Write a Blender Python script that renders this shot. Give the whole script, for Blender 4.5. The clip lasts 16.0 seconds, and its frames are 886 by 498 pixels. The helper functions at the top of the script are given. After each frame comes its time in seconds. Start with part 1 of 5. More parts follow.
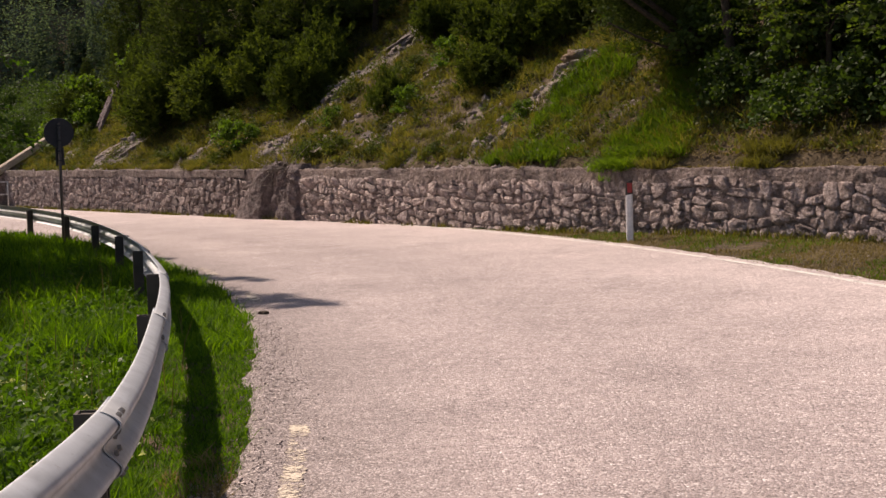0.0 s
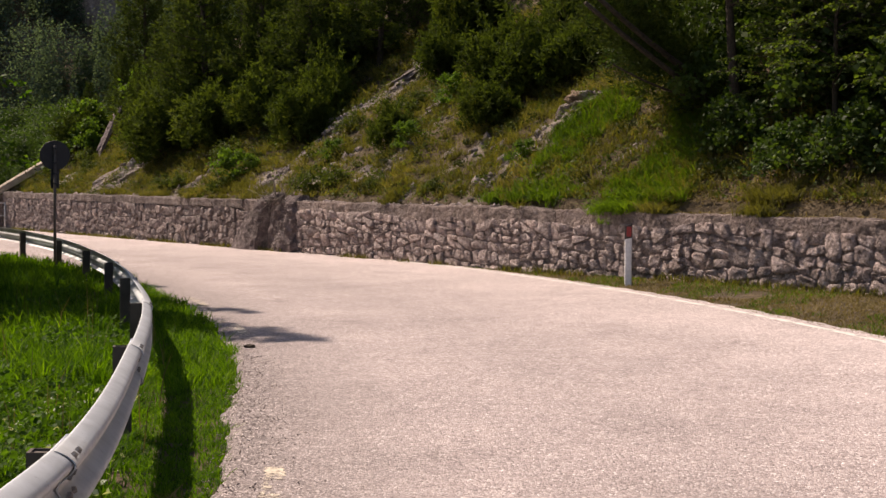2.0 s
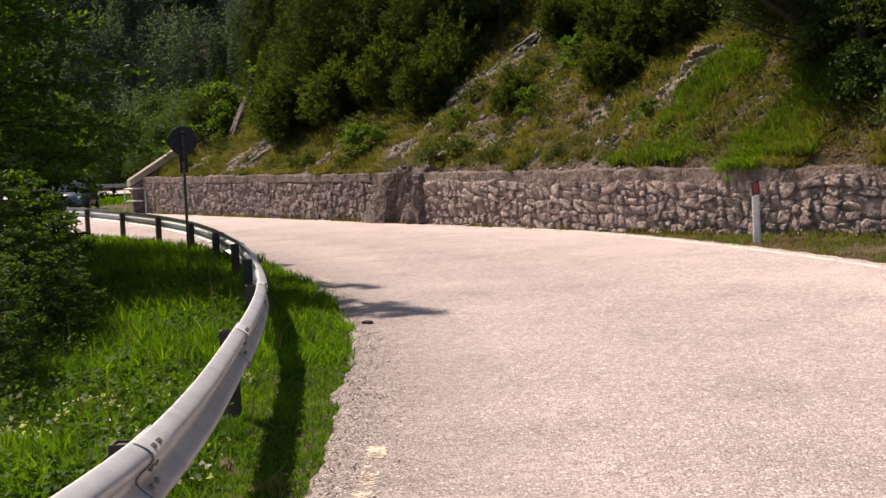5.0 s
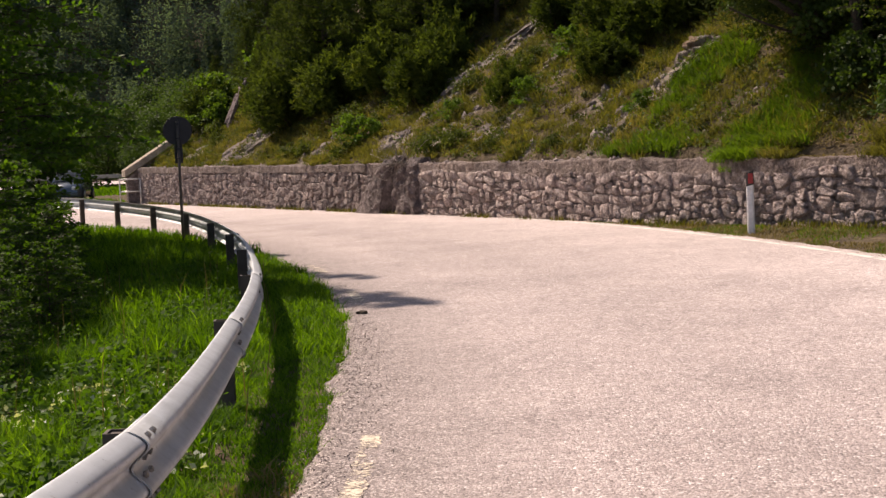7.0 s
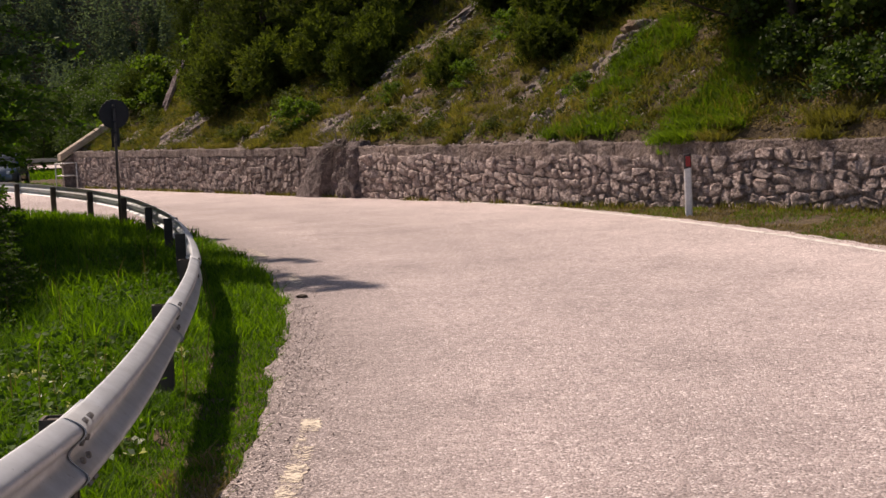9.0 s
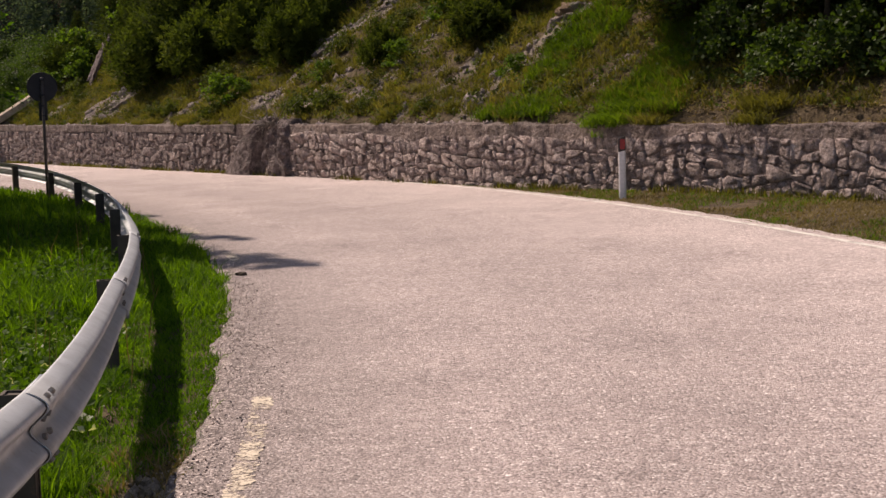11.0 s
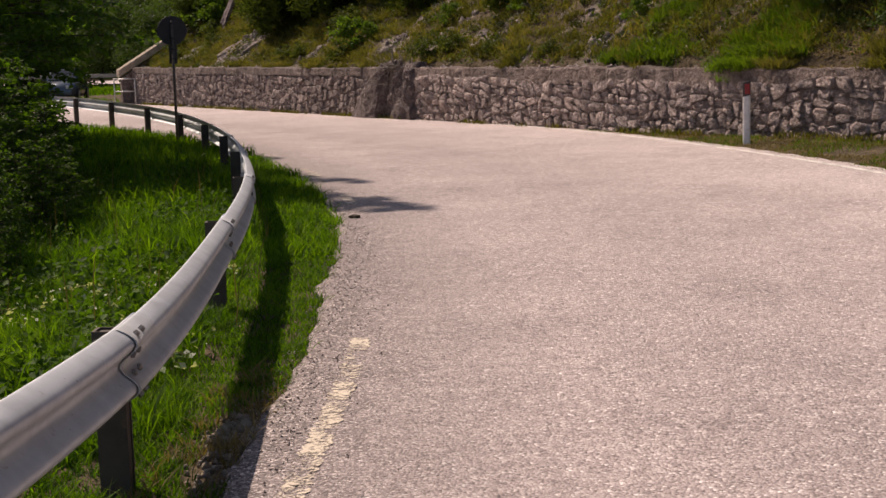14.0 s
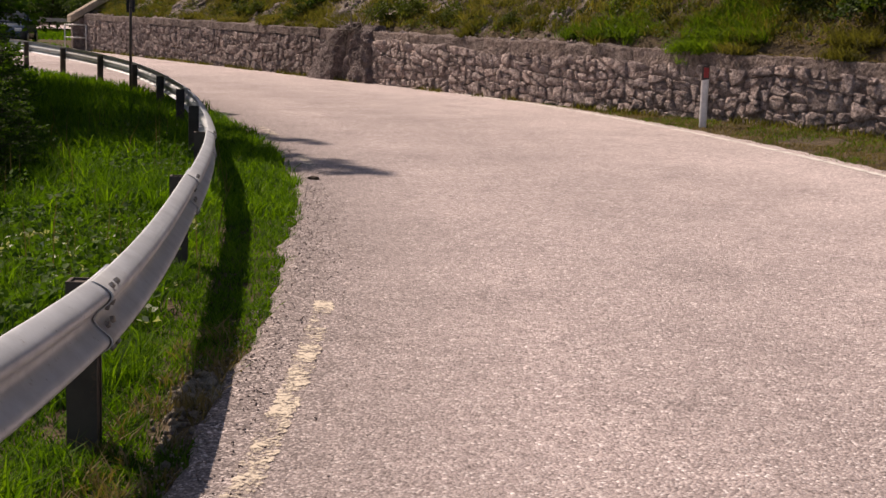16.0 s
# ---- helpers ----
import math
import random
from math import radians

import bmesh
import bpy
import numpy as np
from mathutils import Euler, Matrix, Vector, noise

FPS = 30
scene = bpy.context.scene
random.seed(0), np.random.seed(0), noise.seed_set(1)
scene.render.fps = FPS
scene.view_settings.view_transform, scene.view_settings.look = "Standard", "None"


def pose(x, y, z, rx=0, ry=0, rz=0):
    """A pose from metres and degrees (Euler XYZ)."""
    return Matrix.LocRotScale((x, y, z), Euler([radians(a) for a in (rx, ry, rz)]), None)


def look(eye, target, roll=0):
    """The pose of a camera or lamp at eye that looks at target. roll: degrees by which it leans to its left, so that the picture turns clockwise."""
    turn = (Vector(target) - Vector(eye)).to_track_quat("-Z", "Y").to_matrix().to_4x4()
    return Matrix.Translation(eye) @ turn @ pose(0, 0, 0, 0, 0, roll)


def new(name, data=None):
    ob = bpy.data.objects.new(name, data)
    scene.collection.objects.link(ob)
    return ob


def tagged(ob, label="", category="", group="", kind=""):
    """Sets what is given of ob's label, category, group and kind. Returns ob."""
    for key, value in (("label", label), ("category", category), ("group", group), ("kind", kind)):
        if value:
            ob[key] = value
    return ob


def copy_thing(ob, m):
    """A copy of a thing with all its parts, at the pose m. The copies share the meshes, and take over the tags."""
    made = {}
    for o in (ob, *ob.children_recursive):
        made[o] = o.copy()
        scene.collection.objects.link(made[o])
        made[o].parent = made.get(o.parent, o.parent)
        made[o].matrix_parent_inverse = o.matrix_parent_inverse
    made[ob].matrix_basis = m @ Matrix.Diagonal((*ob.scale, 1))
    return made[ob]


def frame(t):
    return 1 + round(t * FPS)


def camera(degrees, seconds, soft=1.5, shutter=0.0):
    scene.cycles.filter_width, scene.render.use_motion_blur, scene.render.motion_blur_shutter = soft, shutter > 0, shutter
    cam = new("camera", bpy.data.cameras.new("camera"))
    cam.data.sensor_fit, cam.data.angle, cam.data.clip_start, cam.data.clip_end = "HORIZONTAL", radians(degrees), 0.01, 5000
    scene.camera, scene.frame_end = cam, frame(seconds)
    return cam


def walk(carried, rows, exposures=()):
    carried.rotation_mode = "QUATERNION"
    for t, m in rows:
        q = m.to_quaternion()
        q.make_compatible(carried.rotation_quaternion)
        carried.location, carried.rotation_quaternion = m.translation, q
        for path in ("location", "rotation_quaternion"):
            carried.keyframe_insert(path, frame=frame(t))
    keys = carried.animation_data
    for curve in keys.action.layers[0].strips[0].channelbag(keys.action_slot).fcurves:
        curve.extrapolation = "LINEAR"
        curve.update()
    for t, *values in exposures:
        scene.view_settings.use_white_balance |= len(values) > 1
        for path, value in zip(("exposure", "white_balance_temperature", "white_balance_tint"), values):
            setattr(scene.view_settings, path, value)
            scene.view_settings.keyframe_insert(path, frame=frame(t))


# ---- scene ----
# seconds, eye x y z, yaw to the left, pitch up, roll (degrees)
ROWS = [
    (0.0, -0.401, -0.396, 1.769, -3.615, -4.151, -1.463),
    (0.5, -0.367, -0.412, 1.783, -4.011, -3.830, -1.789),
    (1.0, -0.359, -0.343, 1.749, -2.736, -4.328, -2.513),
    (1.5, -0.331, -0.226, 1.743, -4.767, -2.924, -1.967),
    (2.0, -0.319, -0.066, 1.764, -3.666, -2.602, 0.609),
    (2.5, -0.243, 0.011, 1.790, -1.334, -2.521, -0.034),
    (3.0, -0.087, 0.036, 1.804, 2.205, -2.821, -0.593),
    (3.5, -0.031, 0.045, 1.795, 1.549, -3.491, -1.509),
    (4.0, -0.023, 0.055, 1.789, 2.328, -3.653, -2.432),
    (4.2, -0.018, 0.042, 1.806, 2.300, -4.064, -2.445),
    (6.3, -0.019, 0.010, 1.804, 2.204, -3.714, -2.268),
    (6.5, -0.009, 0.012, 1.799, 2.057, -3.729, -2.155),
    (7.0, -0.009, -0.000, 1.802, 2.088, -4.351, -2.363),
    (7.5, -0.006, 0.004, 1.796, 1.733, -4.750, -2.249),
    (8.0, -0.000, 0.005, 1.801, 0.836, -5.570, -1.981),
    (8.5, 0.000, 0.000, 1.805, 0.006, -4.434, -2.261),
    (9.0, -0.003, -0.003, 1.800, -0.387, -5.149, -2.407),
    (9.2, -0.017, -0.002, 1.799, -2.098, -5.466, -2.237),
    (11.3, -0.200, 0.059, 1.785, -3.595, -6.111, -1.412),
    (11.5, -0.175, 0.083, 1.785, -1.358, -6.237, -1.775),
    (12.0, -0.056, 0.041, 1.785, 0.168, -7.895, -1.514),
    (12.5, 0.014, 0.003, 1.791, 2.005, -8.522, -1.262),
    (13.0, 0.036, -0.007, 1.789, 3.136, -8.976, -1.523),
    (13.5, 0.048, -0.019, 1.798, 2.559, -8.376, -1.788),
    (14.0, 0.021, -0.016, 1.798, 2.021, -8.303, -1.392),
    (14.5, -0.001, -0.019, 1.799, 2.042, -7.738, -1.077),
    (15.0, -0.046, -0.009, 1.801, 2.376, -7.895, -0.102),
    (15.5, -0.099, 0.010, 1.792, 1.890, -8.976, 1.075),
    (16.0, -0.147, 0.003, 1.800, -0.480, -9.668, 2.124),
]


def aim(x, y, z, yaw, pitch, roll):
    a, b = radians(yaw), radians(pitch)
    return look((x, y, z), (x - math.sin(a) * math.cos(b), y + math.cos(a) * math.cos(b), z + math.sin(b)), roll)


cam = camera(36, 16.0, soft=1.5)
LIGHT_ROWS = [(0.0, 0.35, 21), (2.0, 0.48, 19), (3.2, 0.72, 17), (4.2, 0.65, 17), (6.5, 0.63, 18), (8.5, 0.36, 21), (11.5, 0.19, 21), (13.0, 0.15, 21), (16.0, 0.17, 21)]
walk(cam, [(row[0], aim(*row[1:])) for row in ROWS], [(t, stops, 7400, tint) for t, stops, tint in LIGHT_ROWS])

# ---- light ----
SUN_WAY = Vector((0.65, -0.58, -1.0)).normalized()
world = bpy.data.worlds.new("sky")
scene.world = world
world.use_nodes = True
wn = world.node_tree.nodes
sky = wn.new("ShaderNodeTexSky")
sky.sky_type, sky.sun_disc = "NISHITA", False
sky.sun_elevation, sky.sun_rotation = radians(48.9), radians(-48.3)
world.node_tree.links.new(sky.outputs[0], wn["Background"].inputs[0])
wn["Background"].inputs[1].default_value = 0.095
sun_data = bpy.data.lights.new("sun", "SUN")
sun_data.energy, sun_data.angle, sun_data.color = 4.8, radians(0.53), (1.0, 0.92, 0.82)
sun_lamp = new("sun", sun_data)
sun_lamp.matrix_basis = look(Vector((-20, 24, 40)), Vector((-20, 24, 40)) + SUN_WAY)


# ---- ground form ----
CX, CY = -50.28, 7.08
def ns(x, y):
    return 0.8621 * x + 0.5068 * y - 16.35, -0.5068 * x + 0.8621 * y
def xy(n, s):
    m = n + 16.35
    return 0.8621 * m - 0.5068 * s, 0.5068 * m + 0.8621 * s
def plane(x, y):
    return 0.016 * x + 0.0018 * y
def wob(x, y, k, seed):
    a = seed * 1.7
    return (np.sin(x * k + a) * np.cos(y * k * 0.83 - a * 2.1) + 0.6 * np.sin(x * k * 1.9 - y * k * 1.3 + a * 3.3) + 0.35 * np.cos(x * k * 3.7 + y * k * 3.1 + a)) / 1.95
def terrain(x, y):
    x, y = np.asarray(x, float), np.asarray(y, float)
    n, s = ns(x, y)
    r = np.hypot(x - CX, y - CY)
    far = np.hypot(x, y)
    z = plane(x, y) * np.clip(1.5 - far / 160, 0, 1) - 0.03
    # verge at the foot of the wall
    z = z + 0.09 * np.clip((r - 56.6) / 1.2, 0, 1) * (n < 0.4) * np.clip((33.5 - s) / 3, 0, 1)
    # bank inside the bend falls away from the road
    z = z - 0.09 * np.clip(47.6 - r, 0, 22) * np.clip(1.4 - far / 100, 0, 1) + 0.05 * wob(x, y, 1.1, 2) * np.clip(48.6 - r, 0, 1)
    # hillside behind the wall
    start = 0.12 + np.clip(s - 57.6, 0, 400) * 1.1
    d = np.clip(n - start, 0, None)
    rise = np.clip(d / 0.2, 0, 1) * 1.36 + np.clip(d - 0.2, 0, 60) * 0.68 + 0.05 * np.clip(d - 3, 0, 12)
    rise = rise + 0.30 * wob(x, y, 0.55, 1) * np.clip((d - 0.6) / 3, 0, 1) + 0.17 * wob(x, y, 1.9, 3) * np.clip((d - 0.5) / 2, 0, 1)
    z = z + rise * np.clip(1.4 - far / 400, 0, 1)
    # far mountains across the valley
    z = z + np.clip(far - 150, 0, 700) * 0.80 * np.clip(y / 60, 0, 1) + 14 * wob(x, y, 0.018, 5) * np.clip((far - 160) / 120, 0, 1)
    return z


# ---- mesh helpers ----
def rng_of(seed):
    return np.random.default_rng(seed)


def np_mesh(name, verts, faces, smooth=False):
    """A mesh from arrays: verts (n, 3), faces (m, k)."""
    verts, faces = np.asarray(verts, np.float32), np.asarray(faces, np.int32)
    me = bpy.data.meshes.new(name)
    me.vertices.add(len(verts))
    me.vertices.foreach_set("co", verts.ravel())
    k = faces.shape[1]
    me.loops.add(faces.size)
    me.loops.foreach_set("vertex_index", faces.ravel())
    me.polygons.add(len(faces))
    me.polygons.foreach_set("loop_start", np.arange(len(faces), dtype=np.int32) * k)
    me.update(calc_edges=True)
    if smooth:
        me.polygons.foreach_set("use_smooth", np.ones(len(faces), bool))
    return me


def joined(pieces):
    verts, faces, at = [], [], 0
    for v, f in pieces:
        verts.append(v)
        faces.append(np.asarray(f) + at)
        at += len(v)
    return np.concatenate(verts), np.concatenate(faces)


def bm_mesh(name, bm, smooth=False):
    me = bpy.data.meshes.new(name)
    bmesh.ops.recalc_face_normals(bm, faces=bm.faces)
    bm.to_mesh(me)
    bm.free()
    if smooth:
        me.polygons.foreach_set("use_smooth", np.ones(len(me.polygons), bool))
    return me


def part(name, me, material, parent, label="", m=None):
    ob = new(name, me)
    if material and not me.materials:
        me.materials.append(material)
    ob.parent = parent
    if m is not None:
        ob.matrix_basis = m
    if label:
        ob["label"] = label
    return ob


def thing(name, label, category, m=None, group="", kind=""):
    ob = new(name)
    ob.empty_display_size = 0.2
    if m is not None:
        ob.matrix_basis = m
    return tagged(ob, label, category, group, kind)


def solid(name, me, material, label, category="", kind="", group=""):
    ob = new(name, me)
    me.materials.append(material)
    return tagged(ob, label, category, group, kind)


def box_bm(x0, x1, y0, y1, z0, z1, bevel=0.0, segments=2):
    bm = bmesh.new()
    bmesh.ops.create_cube(bm, size=1.0)
    for v in bm.verts:
        v.co = Vector(((x0, x1)[v.co.x > 0], (y0, y1)[v.co.y > 0], (z0, z1)[v.co.z > 0]))
    if bevel:
        bmesh.ops.bevel(bm, geom=bm.edges[:], offset=bevel, segments=segments, affect="EDGES", profile=0.5)
    return bm


def tube(path, radii, sides=6, closed=True):
    """A tapered tube along a path: verts and quads."""
    p = np.asarray(path, float)
    r = np.broadcast_to(np.asarray(radii, float), (len(p),))
    d = np.gradient(p, axis=0)
    d /= np.linalg.norm(d, axis=1)[:, None] + 1e-9
    ref = np.where(np.abs(d[:, 2:3]) > 0.9, [[1.0, 0, 0]], [[0, 0, 1.0]])
    a = np.cross(d, ref)
    a /= np.linalg.norm(a, axis=1)[:, None] + 1e-9
    b = np.cross(d, a)
    t = np.linspace(0, 2 * np.pi, sides, endpoint=False)
    v = p[:, None] + r[:, None, None] * (np.cos(t)[None, :, None] * a[:, None] + np.sin(t)[None, :, None] * b[:, None])
    i, j = np.meshgrid(np.arange(len(p) - 1), np.arange(sides), indexing="ij")
    j2 = (j + 1) % sides
    f = np.stack([i * sides + j, i * sides + j2, (i + 1) * sides + j2, (i + 1) * sides + j], -1).reshape(-1, 4)
    v = v.reshape(-1, 3)
    if closed:
        n = len(v)
        v = np.vstack([v, p[:1], p[-1:]])
        ring = np.arange(0, sides, 2)
        f = np.vstack([f, [[n, (k + 2) % sides, (k + 1) % sides, k] for k in ring],
                       [[n + 1, n - sides + k, n - sides + (k + 1) % sides, n - sides + (k + 2) % sides] for k in ring]])
    return v, f


def curve_path(a, b, bow, steps=6):
    a, b, bow = np.array(a, float), np.array(b, float), np.array(bow, float)
    t = np.linspace(0, 1, steps)[:, None]
    return a + (b - a) * t + bow * (4 * t * (1 - t))


def unit(v):
    return v / (np.linalg.norm(v, axis=-1, keepdims=True) + 1e-9)


def leaves(points, size, rng, up=0.5, slim=0.42, lean=None, fine=False):
    """Folded leaf blades at points: one quad each."""
    n = len(points)
    nor = unit(rng.normal(size=(n, 3)) + [0, 0, up])
    a = rng.normal(size=(n, 3)) if lean is None else lean + 0.35 * rng.normal(size=(n, 3))
    a = unit(a - (a * nor).sum(1, keepdims=True) * nor)
    b = np.cross(nor, a)
    le = size * rng.uniform(0.6, 1.3, (n, 1))
    w = le * slim
    p = np.asarray(points)
    if fine:
        lift = nor * w * 0.3
        v = np.stack([p, p + a * le * 0.28 + b * w + lift, p + a * le * 0.68 + b * w * 0.8 + lift, p + a * le, p + a * le * 0.68 - b * w * 0.8 + lift, p + a * le * 0.28 - b * w + lift], 1)
        f = np.arange(n)[:, None, None] * 6 + np.array([[0, 1, 2, 3], [0, 3, 4, 5]])[None]
        return v.reshape(-1, 3), f.reshape(-1, 4)
    v = np.stack([p, p + a * le * 0.5 + b * w + nor * w * 0.3, p + a * le, p + a * le * 0.5 - b * w + nor * w * 0.3], 1)
    return v.reshape(-1, 3), np.arange(4 * n).reshape(-1, 4)


def blades(points, height, width, rng, lean=0.35):
    """Grass blades bent over at the tip: three triangles each."""
    n = len(points)
    t = rng.uniform(0, 2 * np.pi, n)
    side = np.stack([np.cos(t), np.sin(t), 0 * t], 1)
    t2 = rng.uniform(0, 2 * np.pi, n)
    fall = np.stack([np.cos(t2), np.sin(t2), 0 * t2], 1) * rng.uniform(0.05, 1, (n, 1)) * lean
    h = (np.broadcast_to(height, (n,)) * rng.uniform(0.45, 1.25, n))[:, None]
    w = (np.broadcast_to(width, (n,)) * rng.uniform(0.7, 1.3, n))[:, None]
    z = np.array([[0, 0, 1.0]])
    p = np.asarray(points)
    mid = p + z * h * 0.55 + fall * h * 0.35
    tip = p + z * h * 0.95 + fall * h * 1.1
    v = np.stack([p - side * w, p + side * w, mid - side * w * 0.8, mid + side * w * 0.8, tip], 1).reshape(-1, 3)
    f = (np.arange(n)[:, None, None] * 5 + np.array([[0, 1, 3], [0, 3, 2], [2, 3, 4]])[None]).reshape(-1, 3)
    return v, f


# ---- materials ----
class Nodes:
    """A small writer of node trees."""

    def __init__(self, name):
        self.mat = bpy.data.materials.new(name)
        self.mat.use_nodes = True
        self.tree = self.mat.node_tree
        self.bsdf = self.tree.nodes["Principled BSDF"]
        self.exit = self.tree.nodes["Material Output"]
        self.place = self.add("ShaderNodeTexCoord").outputs["Object"]

    def add(self, kind, **sets):
        node = self.tree.nodes.new(kind)
        for key, value in sets.items():
            setattr(node, key, value)
        return node

    def wire(self, a, b):
        self.tree.links.new(a, b)

    def noise(self, scale, detail=4.0, rough=0.55, coords=None):
        node = self.add("ShaderNodeTexNoise")
        node.inputs["Scale"].default_value, node.inputs["Detail"].default_value = scale, detail
        node.inputs["Roughness"].default_value = rough
        self.wire(coords or self.place, node.inputs["Vector"])
        return node.outputs["Fac"]

    def cells(self, scale, feature="F1", out="Distance"):
        node = self.add("ShaderNodeTexVoronoi", feature=feature)
        node.inputs["Scale"].default_value = scale
        self.wire(self.place, node.inputs["Vector"])
        return node.outputs[out]

    def ramp(self, value, *stops):
        node = self.add("ShaderNodeValToRGB")
        while len(node.color_ramp.elements) < len(stops):
            node.color_ramp.elements.new(0.5)
        for el, (at, col) in zip(node.color_ramp.elements, stops):
            el.position = at
            el.color = (*col, 1.0) if isinstance(col, tuple) else (col, col, col, 1.0)
        self.wire(value, node.inputs[0])
        return node.outputs[0]

    def mix(self, fac, a, b, how="MIX"):
        node = self.add("ShaderNodeMix", data_type="RGBA", blend_type=how)
        for value, k in ((fac, 0), (a, 6), (b, 7)):
            socket = node.inputs[k]
            if isinstance(value, (int, float)):
                socket.default_value = value if k == 0 else (value, value, value, 1)
            elif isinstance(value, tuple):
                socket.default_value = (*value, 1.0)
            else:
                self.wire(value, socket)
        return node.outputs[2]

    def math(self, how, a, b=0.0):
        node = self.add("ShaderNodeMath", operation=how)
        for value, socket in ((a, node.inputs[0]), (b, node.inputs[1])):
            if isinstance(value, (int, float)):
                socket.default_value = value
            else:
                self.wire(value, socket)
        return node.outputs[0]

    def colour(self, value):
        if isinstance(value, tuple):
            self.bsdf.inputs["Base Color"].default_value = (*value, 1.0)
        else:
            self.wire(value, self.bsdf.inputs["Base Color"])
        return self

    def gloss(self, rough, metal=0.0, specular=0.5):
        for value, key in ((rough, "Roughness"), (metal, "Metallic"), (specular, "Specular IOR Level")):
            if isinstance(value, (int, float)):
                self.bsdf.inputs[key].default_value = value
            else:
                self.wire(value, self.bsdf.inputs[key])
        return self

    def bump(self, height, strength=0.5, distance=0.01):
        node = self.add("ShaderNodeBump")
        node.inputs["Strength"].default_value, node.inputs["Distance"].default_value = strength, distance
        self.wire(height, node.inputs["Height"])
        self.wire(node.outputs[0], self.bsdf.inputs["Normal"])
        return self


def foliage(name, dark, light, through_light=0.4, rough=0.55, tint=None, shine=0.22, spread=0.26):
    """Leaves that let some of the light through; the shade varies from leaf to leaf and from plant to plant."""
    n = Nodes(name)
    island = n.add("ShaderNodeNewGeometry").outputs["Random Per Island"]
    plant = n.add("ShaderNodeObjectInfo").outputs["Random"]
    patch = n.noise(1.3, 3)
    clump = n.ramp(n.noise(0.8, 4, 0.6), (0.36, 0.0), (0.64, 1.0))
    mixed = n.math("ADD", n.math("MULTIPLY", n.math("SUBTRACT", island, 0.5 - 0.13 / spread), spread), n.math("ADD", n.math("MULTIPLY", patch, 0.3), n.math("MULTIPLY", clump, 0.36)))
    col = n.ramp(mixed, (0.1, dark), (0.6, light), (0.95, tint or light))
    col = n.mix(n.math("MULTIPLY", plant, 0.35), col, tuple(c * 0.55 for c in dark))
    n.colour(col).gloss(min(rough + 0.12, 1.0), 0.0, shine)
    glow = n.add("ShaderNodeBsdfTranslucent")
    warm = n.mix(1.0, col, (1.5, 1.55, 0.55), "MULTIPLY")
    n.wire(warm, glow.inputs["Color"])
    both = n.add("ShaderNodeMixShader")
    both.inputs[0].default_value = through_light
    n.wire(n.bsdf.outputs[0], both.inputs[1])
    n.wire(glow.outputs[0], both.inputs[2])
    n.wire(both.outputs[0], n.exit.inputs[0])
    return n.mat


